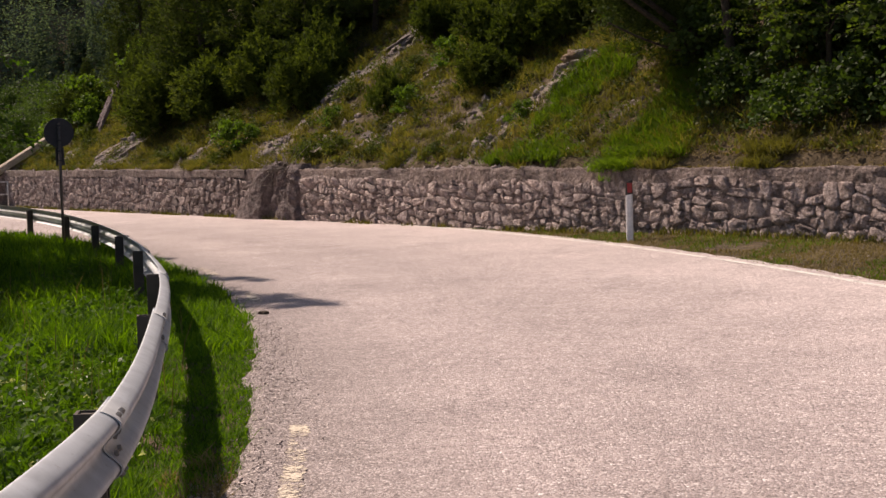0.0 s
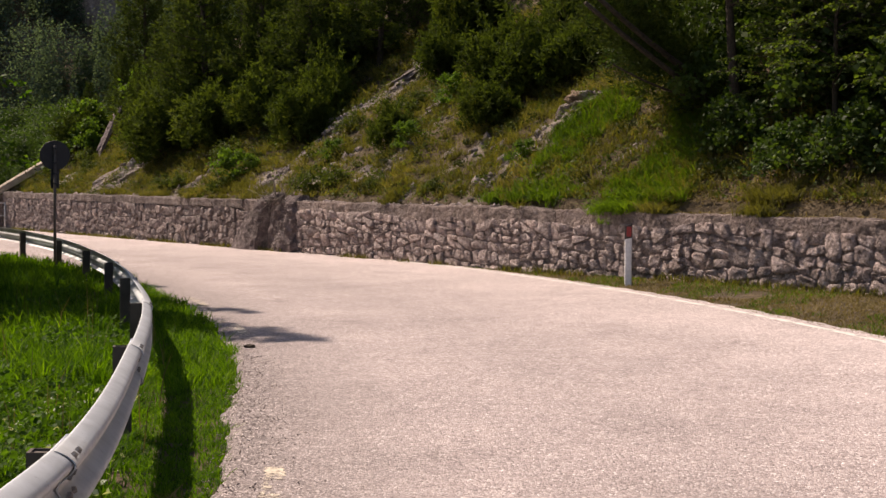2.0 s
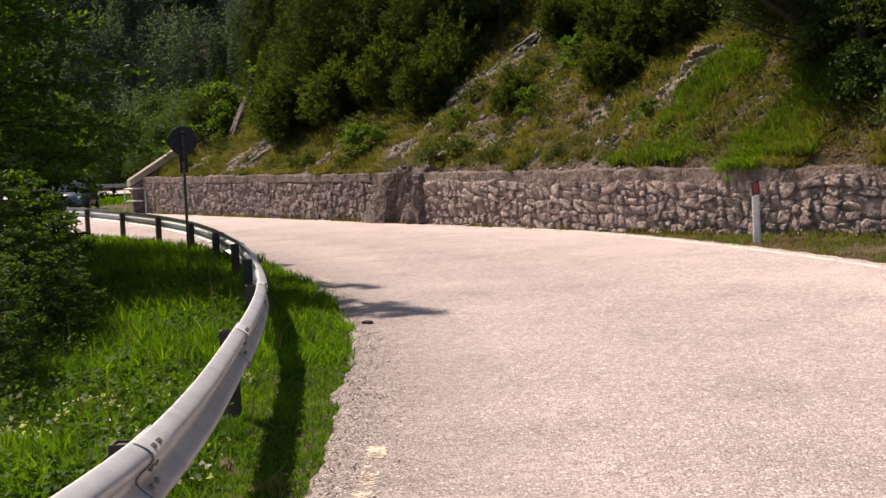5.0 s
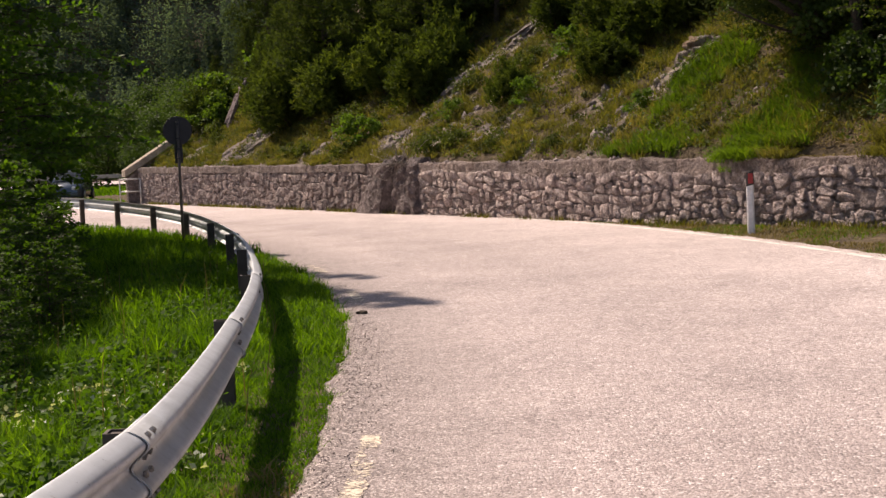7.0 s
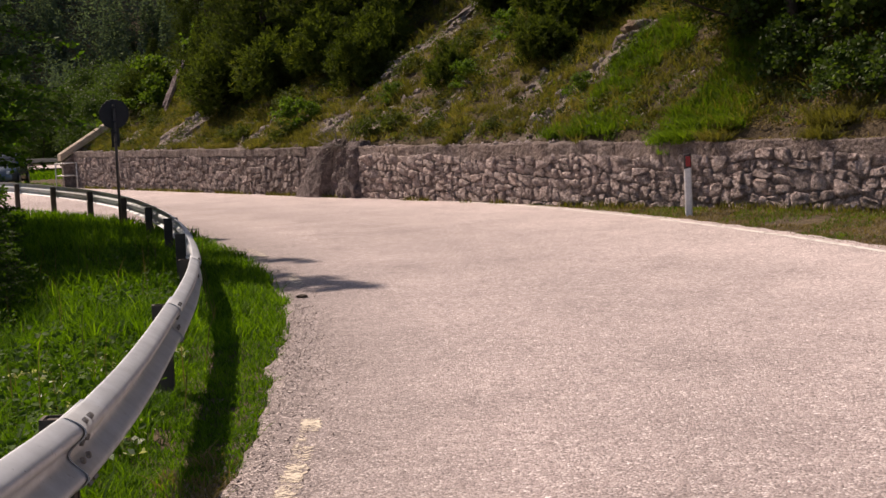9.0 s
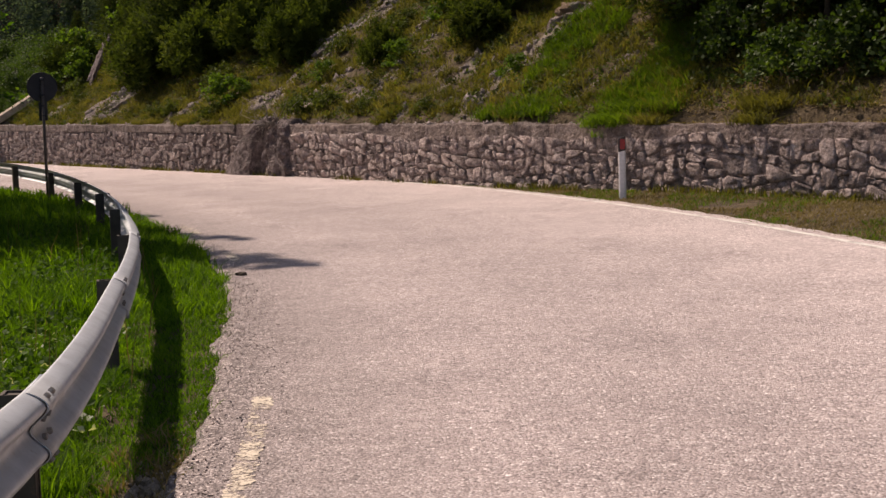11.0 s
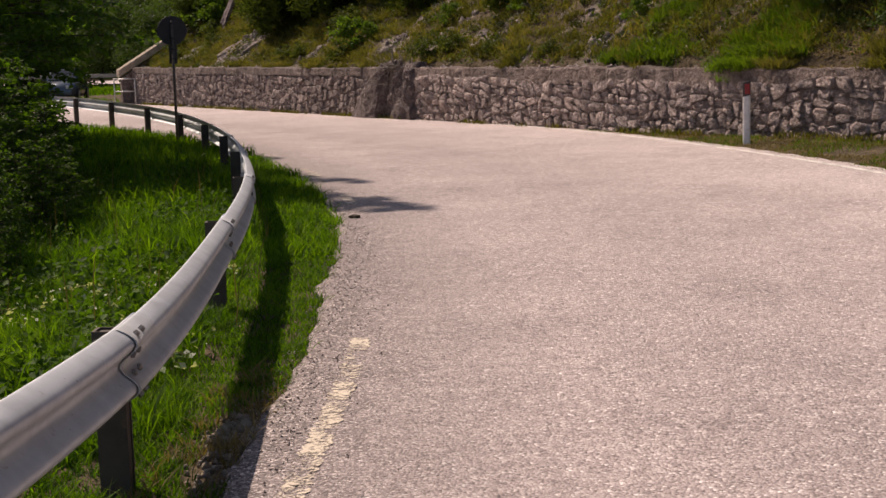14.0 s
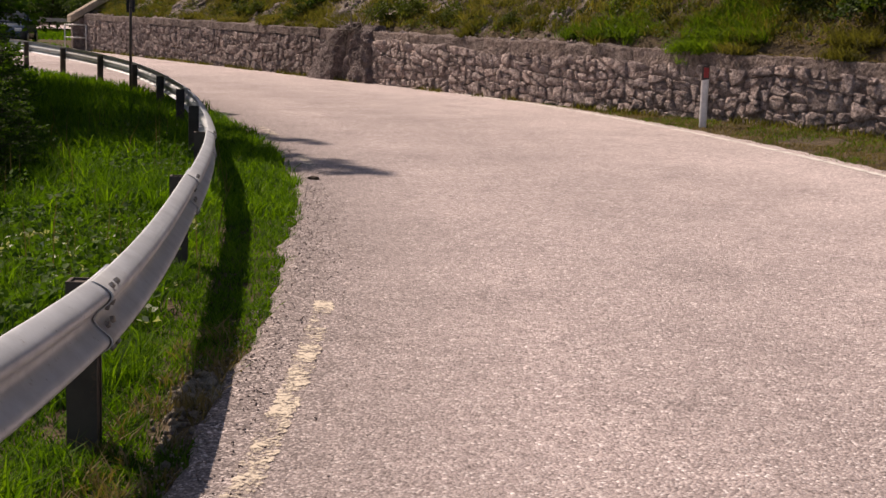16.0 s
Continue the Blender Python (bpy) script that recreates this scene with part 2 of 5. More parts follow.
def make_road():
    n = Nodes("chip_seal")
    chips = n.cells(66, "F1", "Color")
    grey = n.add("ShaderNodeSeparateColor")
    n.wire(chips, grey.inputs[0])
    speck = n.ramp(grey.outputs[0], (0.0, (0.21, 0.172, 0.163)), (0.2, (0.36, 0.299, 0.288)), (0.7, (0.435, 0.366, 0.352)), (0.93, (0.54, 0.468, 0.452)), (1.0, (0.78, 0.71, 0.69)))
    coarse = n.cells(31, "F1", "Color")
    grey2 = n.add("ShaderNodeSeparateColor")
    n.wire(coarse, grey2.inputs[0])
    speck = n.mix(1.0, speck, n.ramp(grey2.outputs[1], (0.0, 0.84), (0.3, 0.97), (0.8, 1.03), (1.0, 1.13)), "MULTIPLY")
    speck = n.mix(1.0, speck, n.ramp(n.cells(66, "DISTANCE_TO_EDGE"), (0.0, 0.78), (0.12, 1.05), (0.4, 1.09)), "MULTIPLY")
    # hollows where chippings are gone, gathered in streaks and patches
    lost = n.math("ADD", n.math("MULTIPLY", n.noise(26, 5, 0.75), 0.7), n.math("MULTIPLY", n.noise(0.9, 5, 0.7), 0.45))
    speck = n.mix(n.ramp(lost, (0.62, 0.0), (0.71, 0.7)), speck, (0.15, 0.122, 0.118))
    broad = n.ramp(n.noise(0.5, 5, 0.6), (0.3, 0.88), (0.7, 1.1))
    col = n.mix(1.0, speck, broad, "MULTIPLY")
    mottle = n.ramp(n.noise(6, 4, 0.7), (0.3, 0.88), (0.7, 1.06))
    col = n.mix(1.0, col, mottle, "MULTIPLY")
    # the inner margin is older, darker and gravelly
    part_xy = n.add("ShaderNodeSeparateXYZ")
    n.wire(n.place, part_xy.inputs[0])
    dx, dy = n.math("SUBTRACT", part_xy.outputs[0], CX), n.math("SUBTRACT", part_xy.outputs[1], CY)
    rad = n.math("SQRT", n.math("ADD", n.math("MULTIPLY", dx, dx), n.math("MULTIPLY", dy, dy)))
    tracks = n.math("SUBTRACT", n.math("ADD", rad, n.math("MULTIPLY", n.noise(0.7, 4, 0.6), 0.8)), 49.2)
    col = n.mix(1.0, col, n.ramp(n.math("DIVIDE", tracks, 8.0), (0.12, 0.97), (0.26, 1.0), (0.42, 0.92), (0.56, 1.05), (0.68, 1.12), (0.84, 1.22)), "MULTIPLY")
    rad = n.math("ADD", rad, n.math("MULTIPLY", n.noise(3.0, 6, 0.75), 0.95))
    margin = n.ramp(n.math("MULTIPLY", n.math("SUBTRACT", rad, 49.2), 0.45), (0.26, 0.85), (0.46, 0.5), (0.9, 0.0))
    lump = n.add("ShaderNodeSeparateColor")
    n.wire(n.cells(88, "F1", "Color"), lump.inputs[0])
    gravel = n.ramp(lump.outputs[0], (0.0, (0.045, 0.038, 0.036)), (0.4, (0.125, 0.103, 0.098)), (0.8, (0.28, 0.235, 0.224)), (1.0, (0.62, 0.545, 0.515)))
    gravel = n.mix(1.0, gravel, n.ramp(n.noise(9, 4, 0.7), (0.3, 0.7), (0.7, 1.4)), "MULTIPLY")
    col = n.mix(margin, col, gravel)
    n.colour(col).gloss(0.86, 0.0, 0.3)
    rel = n.math("ADD", n.math("MULTIPLY", n.cells(66), -1.0), n.math("MULTIPLY", n.noise(34, 4, 0.7), 0.9))
    n.bump(rel, 1.0, 0.0072)
    return n.mat


def make_paint(name, col, wear, gone):
    n = Nodes(name)
    shade = n.ramp(n.noise(9, 5, 0.7), (0.3, tuple(c * 0.8 for c in col)), (0.7, col))
    n.colour(shade).gloss(0.7)
    n.bump(n.cells(75), 0.4, 0.002)
    clear = n.add("ShaderNodeBsdfTransparent")
    both = n.add("ShaderNodeMixShader")
    worn = n.math("ADD", n.math("MULTIPLY", n.noise(34, 4, 0.7), 0.75), n.math("MULTIPLY", n.noise(3.1, 4, 0.7), 0.8))
    keep = n.ramp(worn, (wear, 1.0), (wear + gone, 0.0))
    n.wire(keep, both.inputs[0])
    n.wire(clear.outputs[0], both.inputs[1])
    n.wire(n.bsdf.outputs[0], both.inputs[2])
    n.wire(both.outputs[0], n.exit.inputs[0])
    return n.mat


def make_ground():
    n = Nodes("soil_and_turf")
    turf = n.ramp(n.noise(5, 5, 0.65), (0.3, (0.045, 0.033, 0.019)), (0.55, (0.095, 0.07, 0.042)), (0.8, (0.19, 0.142, 0.092)))
    rock = n.ramp(n.noise(7, 6, 0.7), (0.3, (0.10, 0.078, 0.06)), (0.55, (0.22, 0.185, 0.155)), (0.8, (0.42, 0.37, 0.33)))
    stony = n.add("ShaderNodeAttribute", attribute_name="stony").outputs["Fac"]
    bare = n.ramp(n.math("ADD", n.math("MULTIPLY", n.noise(1.6, 6, 0.7), 0.8), n.math("MULTIPLY", stony, 0.55)), (0.50, 0.0), (0.66, 1.0))
    col = n.mix(bare, turf, rock)
    n.colour(col).gloss(0.95, 0.0, 0.2)
    n.bump(n.math("ADD", n.noise(6, 6, 0.7), n.math("MULTIPLY", n.noise(1.2, 4), 2.0)), 0.8, 0.12)
    return n.mat


def make_stone(name, dark, mid, pale, scale=9.0):
    n = Nodes(name)
    vary = n.add("ShaderNodeObjectInfo").outputs["Random"]
    island = n.add("ShaderNodeNewGeometry").outputs["Random Per Island"]
    col = n.ramp(n.noise(scale, 6, 0.7), (0.28, dark), (0.52, mid), (0.78, pale))
    tone = n.ramp(n.math("FRACT", n.math("ADD", vary, island)), (0.0, (0.74, 0.72, 0.71)), (0.5, (0.95, 0.93, 0.92)), (1.0, (1.2, 1.14, 1.10)))
    col = n.mix(1.0, col, tone, "MULTIPLY")
    col = n.mix(1.0, col, n.ramp(n.noise(42, 5, 0.8), (0.36, 0.5), (0.50, 1.0), (0.7, 1.15)), "MULTIPLY")
    col = n.mix(n.ramp(n.noise(58, 3, 0.6), (0.66, 0.0), (0.74, 0.55)), col, tuple(min(c * 1.1, 0.8) for c in pale))
    lichen = n.ramp(n.noise(2.3, 5, 0.7), (0.60, 0.0), (0.70, 0.55))
    col = n.mix(lichen, col, (0.10, 0.085, 0.07))
    n.colour(col).gloss(0.9, 0.0, 0.25)
    n.bump(n.math("ADD", n.noise(22, 7, 0.8), n.math("MULTIPLY", n.cells(15), 0.7)), 1.0, 0.055)
    return n.mat


def make_metal(name, col, rough, metal, rust=0.0, stain=(0.16, 0.10, 0.06)):
    n = Nodes(name)
    base = n.ramp(n.noise(5, 5, 0.65), (0.3, tuple(c * 0.82 for c in col)), (0.7, col))
    base = n.mix(1.0, base, n.ramp(n.noise(2.6, 6, 0.75), (0.35, 0.86), (0.6, 1.03)), "MULTIPLY")
    base = n.mix(n.ramp(n.noise(48, 3, 0.6), (0.70, 0.0), (0.76, 0.7)), base, tuple(c * 0.25 for c in col))
    spots = n.ramp(n.noise(17, 5, 0.75), (0.66 - rust, 0.0), (0.74 - rust * 0.6, 1.0))
    n.colour(n.mix(n.math("MULTIPLY", spots, 0.55 + rust), base, stain))
    n.gloss(n.ramp(n.noise(12, 4), (0.3, rough - 0.08), (0.7, rough + 0.1)), metal)
    n.bump(n.noise(60, 3), 0.12, 0.002)
    return n.mat


def make_plain(name, col, rough, metal=0.0, grain=18.0):
    n = Nodes(name)
    n.colour(n.ramp(n.noise(grain, 4, 0.6), (0.3, tuple(c * 0.82 for c in col)), (0.7, tuple(min(c * 1.08, 1) for c in col))))
    n.gloss(rough, metal)
    n.bump(n.noise(grain * 3, 3), 0.15, 0.003)
    return n.mat


def make_bark(name, dark, pale):
    n = Nodes(name)
    n.colour(n.ramp(n.noise(14, 6, 0.7), (0.3, dark), (0.7, pale))).gloss(0.95, 0.0, 0.2)
    n.bump(n.noise(30, 5), 0.8, 0.02)
    return n.mat


def make_glass():
    n = Nodes("car_glass")
    n.colour((0.02, 0.025, 0.03)).gloss(0.05, 0.0, 0.6)
    return n.mat


M_ROAD = make_road()
M_WHITE_LINE = make_paint("worn_white_paint", (0.72, 0.69, 0.64), 0.81, 0.14)
M_CREAM_LINE = make_paint("worn_cream_paint", (0.66, 0.57, 0.45), 0.70, 0.13)
M_GROUND = make_ground()
M_STONE = make_stone("wall_stone", (0.13, 0.104, 0.099), (0.40, 0.330, 0.315), (0.76, 0.665, 0.64), 6.0)
M_OLD_STONE = make_stone("stained_wall_stone", (0.11, 0.088, 0.083), (0.29, 0.240, 0.228), (0.56, 0.485, 0.465))
M_MORTAR = make_stone("mortar", (0.13, 0.104, 0.097), (0.25, 0.206, 0.194), (0.38, 0.325, 0.305), 5.0)
M_COPING = make_stone("rough_concrete", (0.090, 0.070, 0.064), (0.215, 0.174, 0.160), (0.43, 0.365, 0.34), 5.5)
M_ROCK = make_stone("limestone", (0.11, 0.090, 0.084), (0.26, 0.222, 0.210), (0.52, 0.47, 0.45), 4.0)
M_DARK_ROCK = make_stone("dark_bedrock", (0.060, 0.047, 0.046), (0.175, 0.140, 0.138), (0.42, 0.355, 0.345), 5.0)
M_EARTH = make_stone("dry_earth", (0.16, 0.10, 0.06), (0.33, 0.24, 0.17), (0.52, 0.44, 0.36), 5.0)
M_CONCRETE = make_stone("pale_concrete", (0.30, 0.25, 0.20), (0.42, 0.36, 0.29), (0.52, 0.46, 0.38), 3.0)
M_GALV = make_metal("galvanised_steel", (0.56, 0.59, 0.62), 0.47, 0.35, 0.04, (0.17, 0.125, 0.095))
M_GALV_RUST = make_metal("stained_galvanised_steel", (0.44, 0.45, 0.47), 0.5, 0.25, 0.10, (0.34, 0.11, 0.04))
M_POST = make_metal("weathered_steel", (0.075, 0.06, 0.05), 0.7, 0.3, 0.06)
M_BOLT = make_metal("bolt_steel", (0.20, 0.19, 0.18), 0.5, 0.4)
M_OLD_RAIL = make_metal("weathered_rail", (0.21, 0.22, 0.20), 0.6, 0.2)
M_PIPE = make_metal("pipe_steel", (0.50, 0.49, 0.47), 0.45, 0.5)
M_SIGN_BACK = make_metal("sign_back", (0.028, 0.028, 0.034), 0.6, 0.2)
M_POLE = make_metal("sign_pole", (0.11, 0.092, 0.080), 0.55, 0.4)
M_WHITE_PLASTIC = make_plain("white_plastic", (0.70, 0.67, 0.66), 0.5)
M_BLACK_PLASTIC = make_plain("black_plastic", (0.03, 0.022, 0.022), 0.5)
M_RED = make_plain("red_reflector", (0.27, 0.008, 0.012), 0.3)
M_BARK = make_bark("bark", (0.022, 0.017, 0.012), (0.075, 0.06, 0.045))
M_GREY_WOOD = make_bark("dead_wood", (0.085, 0.07, 0.06), (0.28, 0.245, 0.22))
M_LEAF = foliage("broad_leaf", (0.020, 0.052, 0.006), (0.068, 0.148, 0.011), 0.52, 0.52, (0.18, 0.30, 0.03), 0.32)
M_LEAF_LIGHT = foliage("young_leaf", (0.042, 0.085, 0.012), (0.095, 0.165, 0.022), 0.45)
# Darker copy of broad_leaf: tree shade on the saplings put into the colour.
M_LEAF_SHADE = foliage("shaded_sapling_leaf", (0.015, 0.038, 0.005), (0.060, 0.126, 0.010), 0.5, 0.62, (0.14, 0.21, 0.025), 0.28)
# Lit and shaded copies of one leaf: sun and shade put into the colours.
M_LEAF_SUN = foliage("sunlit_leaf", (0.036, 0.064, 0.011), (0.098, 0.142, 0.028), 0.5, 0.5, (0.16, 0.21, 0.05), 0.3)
M_LEAF_DARK = foliage("shaded_leaf", (0.018, 0.036, 0.009), (0.048, 0.086, 0.016), 0.4, 0.5, (0.10, 0.15, 0.03), 0.25)
M_PINE = foliage("pine_needles", (0.023, 0.039, 0.010), (0.073, 0.101, 0.021), 0.4, 0.8, (0.16, 0.165, 0.038), 0.06)
# Darker copy of pine_needles: the wood's deep shade put into the colour.
M_PINE_SHADED = foliage("shaded_pine_needles", (0.020, 0.034, 0.011), (0.060, 0.084, 0.022), 0.35, 0.8, (0.115, 0.125, 0.03), 0.06)
M_FAR_LEAF = foliage("distant_leaf", (0.026, 0.055, 0.014), (0.062, 0.105, 0.026), 0.4)
# Far woods: the blue haze of distance is put into the leaf colour.
M_HAZY_SPRUCE = foliage("hazy_spruce", (0.052, 0.080, 0.083), (0.082, 0.117, 0.110), 0.5, 0.9, None, 0.0, 0.12)
M_GRASS = foliage("grass", (0.019, 0.055, 0.004), (0.094, 0.198, 0.007), 0.5, 0.64, (0.20, 0.34, 0.022), 0.25, 0.6)
M_HILL_GRASS = foliage("hill_grass", (0.062, 0.064, 0.018), (0.150, 0.138, 0.038), 0.45, 0.65, (0.34, 0.25, 0.115))
M_FRESH = foliage("fresh_slope_grass", (0.045, 0.088, 0.009), (0.100, 0.168, 0.012), 0.5, 0.6, (0.21, 0.24, 0.03))
M_HERB = foliage("herb_leaf", (0.035, 0.055, 0.012), (0.085, 0.11, 0.022), 0.35, 0.6, (0.17, 0.16, 0.05))
M_HEATH = foliage("heath_leaf", (0.020, 0.030, 0.008), (0.055, 0.068, 0.016), 0.25, 0.6, (0.12, 0.10, 0.03))
M_WEED = foliage("weed_leaf", (0.022, 0.060, 0.007), (0.080, 0.165, 0.015), 0.45, 0.6, (0.17, 0.26, 0.06), 0.22)
M_PALE_LEAF = foliage("pale_leaf", (0.28, 0.31, 0.22), (0.55, 0.57, 0.46), 0.3, 0.4)
M_STRAW = foliage("straw", (0.10, 0.078, 0.036), (0.23, 0.175, 0.085), 0.25, 0.7)
M_CAR = make_plain("car_paint", (0.10, 0.125, 0.15), 0.16, 0.4)
M_GLASS = make_glass()
M_RUBBER = make_plain("rubber", (0.02, 0.02, 0.02), 0.8)
M_LAMP = make_plain("headlight", (0.75, 0.76, 0.78), 0.15)

# ---- ground, road, lines ----
def steps(*spans):
    """Grid lines: spans of (from, to, step)."""
    out = np.concatenate([np.arange(a, b, d) for a, b, d in spans])
    return np.unique(np.round(out, 3))


def gully(x, y):
    """How stony the slope is: bare runnels straight up it, and a ledge above the wall."""
    n, s = ns(x, y)
    out = 0 * n
    for s0, n0, n1, w in ((24.4, 0.4, 3.6, 0.42), (29.5, 0.8, 4.6, 0.26), (35.5, 0.8, 7.4, 0.75), (47.8, 0.6, 3.2, 1.3), (27.0, 0.4, 2.6, 0.18), (32.4, 0.4, 2.8, 0.22), (40.5, 0.5, 2.0, 0.5), (21.3, 0.6, 2.2, 0.15), (53.5, 0.8, 2.0, 0.6)):
        bend = s0 + 0.35 * np.sin(n * 1.3 + s0) - 0.12 * n
        out = np.maximum(out, np.exp(-(((s - bend) / w) ** 2)) * (n > n0) * (n < n1))
    return out * np.clip(0.85 + 0.9 * wob(x, y, 1.7, 9), 0, 1)


def make_terrain():
    nn = steps((-900, -150, 30), (-150, -50, 5), (-50, -24, 1.5), (-24, 0, 0.5), (0, 1.2, 0.1), (1.2, 9, 0.2), (9, 14, 0.5), (14, 60, 2), (60, 200, 10), (200, 1200, 40))
    ss = steps((-700, -60, 40), (-60, 0, 4), (0, 10, 0.5), (10, 60, 0.25), (60, 70, 0.5), (70, 140, 2), (140, 300, 8), (300, 1600, 40))
    n, s = np.meshgrid(nn, ss, indexing="ij")
    x, y = xy(n, s)
    v = np.stack([x, y, terrain(x, y)], -1).reshape(-1, 3)
    i, j = np.meshgrid(np.arange(len(nn) - 1), np.arange(len(ss) - 1), indexing="ij")
    k = len(ss)
    f = np.stack([i * k + j, (i + 1) * k + j, (i + 1) * k + j + 1, i * k + j + 1], -1).reshape(-1, 4)
    me = np_mesh("ground", v, f, True)
    me.attributes.new("stony", "FLOAT", "POINT").data.foreach_set("value", gully(v[:, 0], v[:, 1]).astype(np.float32))
    return me


solid("ground", make_terrain(), M_GROUND, "grassy roadside ground rising into a scrubby stony hillside", "ground", "structure")


def polar(theta, r):
    return CX + r * np.cos(theta), CY + r * np.sin(theta)


def edge_of_turf(theta):
    """Radius at which the asphalt begins: a ragged edge with one washed-out notch."""
    y = CY + 49.2 * np.sin(theta)
    ragged = 0.03 * np.sin(theta * 95) + 0.018 * np.sin(theta * 333 + 1) + 0.008 * np.sin(theta * 990)
    return 49.17 + ragged - 0.13 * np.exp(-((y - 10.4) / np.where(y < 10.4, 0.4, 1.2)) ** 2) - 0.05 * np.exp(-((y - 8.0) / 1.6) ** 2)


def make_road_sheet():
    th = np.arange(-0.55, 1.35, 0.0018)
    cols = np.concatenate([[0, 0.004, 0.02], np.linspace(0.06, 1, 14)])
    to_wall = (16.2 - 0.8621 * CX - 0.5068 * CY) / (0.8621 * np.cos(th) + 0.5068 * np.sin(th)) - 56.56
    widened = np.clip((th - 0.50) / 0.06, 0, 1) * np.clip((1.0 - th) / 0.05, 0, 1) * np.clip(to_wall, 0, 8)
    left, right = edge_of_turf(th)[:, None], (56.56 + 0.03 * np.sin(th * 420) + widened)[:, None]
    r = left + (right - left) * cols
    x, y = polar(th[:, None], r)
    z = plane(x, y) + np.where(cols == 0, -0.05, 0.0)[None]
    v = np.stack([x, y, z], -1).reshape(-1, 3)
    i, j = np.meshgrid(np.arange(len(th) - 1), np.arange(len(cols) - 1), indexing="ij")
    k = len(cols)
    f = np.stack([i * k + j, i * k + j + 1, (i + 1) * k + j + 1, (i + 1) * k + j], -1).reshape(-1, 4)
    return np_mesh("road", v, f, True)


road = solid("road", make_road_sheet(), M_ROAD, "pale pinkish worn chip-seal mountain road in a bend", "road", "structure")


def line_strip(name, r, width, t0, t1, material, label):
    th = np.arange(t0, t1, 0.0005)
    edge = 0.006 * np.sin(th * 900) + 0.010 * np.sin(th * 3170 + 1)
    cols = np.array([-width / 2, width / 2])
    x, y = polar(th[:, None], r + edge[:, None] + cols)
    v = np.stack([x, y, plane(x, y) + 0.005], -1).reshape(-1, 3)
    i = np.arange(len(th) - 1)
    f = np.stack([i * 2, i * 2 + 1, i * 2 + 3, i * 2 + 2], -1)
    return solid(name, np_mesh(name, v, f), material, label, "road marking", "structure")


line_strip("edge_line_1", 56.26, 0.11, -0.3, 0.56, M_WHITE_LINE, "worn white edge line along the outer verge")
for k, (y0, y1) in enumerate(((-3.5, -1.0), (1.2, 3.4), (4.4, 8.45), (15.9, 17.2), (20.0, 21.4))):
    line_strip("edge_line_%d" % (k + 2), 49.49, 0.12, math.asin((y0 - CY) / 49.5), math.asin((y1 - CY) / 49.5), M_CREAM_LINE, "flaking cream remains of the inner edge line")

# the road's further stretch round the bend
def flat_patch(name, corners, up, material, label, category):
    bm = bmesh.new()
    quad = bm.faces.new([bm.verts.new((x, y, float(terrain(x, y)) + up)) for x, y in corners])
    return solid(name, bm_mesh(name, bm), material, label, category, "structure")


flat_patch("road_far", ((-52, 96), (-25, 96), (-24, 110), (-54, 110)), 0.25, M_ROAD, "pale stretch of the same road seen far off", "road")

# ---- guardrail ----
POSTS = [(-2.2, -6.7), (-1.82, -2.7), (-1.57, 1.32), (-1.505, 5.32), (-1.885, 9.48), (-2.36, 13.16), (-3.11, 17.05), (-4.0, 20.93), (-5.08, 24.78), (-6.38, 28.58),
         (-7.98, 32.27), (-9.82, 35.84), (-11.81, 39.33), (-13.95, 42.7), (-16.3, 46.0), (-18.9, 49.1), (-21.7, 52.0)]


def spline(pts, per=10):
    p = np.array(pts, float)
    p = np.vstack([2 * p[0] - p[1], p, 2 * p[-1] - p[-2]])
    out = []
    for k in range(1, len(p) - 2):
        a, b, c, d = p[k - 1 : k + 3]
        t = np.linspace(0, 1, per, endpoint=False)[:, None]
        out.append(0.5 * (2 * b + (c - a) * t + (2 * a - 5 * b + 4 * c - d) * t * t + (3 * b - a - 3 * c + d) * t**3))
    return np.vstack(out + [p[-2:-1]])


RAIL = spline(POSTS)
RAIL_DIR = unit(np.gradient(RAIL, axis=0))
RAIL_OUT = np.stack([RAIL_DIR[:, 1], -RAIL_DIR[:, 0]], 1)
# half the section of the beam (out, up): a rolled lip, a crest, and a smooth flank down to the valley; then its mirror image
W_UPPER = [(0.083 * math.cos(math.pi / 2 * t) ** 0.8, -0.062 + 0.062 * t) for t in (1.0, 0.96, 0.85, 0.65, 0.45, 0.22)]
W_UPPER += [(0.0465 + 0.0365 * math.cos(math.pi * t), -0.062 - 0.093 * t) for t in (0.0, 0.15, 0.3, 0.42, 0.55, 0.7, 0.85)]
W_SHAPE = W_UPPER + [(0.010, -0.155)] + [(x, -0.310 - z) for x, z in reversed(W_UPPER)]


def rail_height(p):
    lift = np.interp(p[:, 1], [-7, 1.3, 2.6, 4, 5.3, 7, 9.3, 13, 21, 25, 32, 39], [0.93, 0.885, 0.83, 0.77, 0.715, 0.686, 0.65, 0.635, 0.585, 0.575, 0.63, 0.68])
    return lift


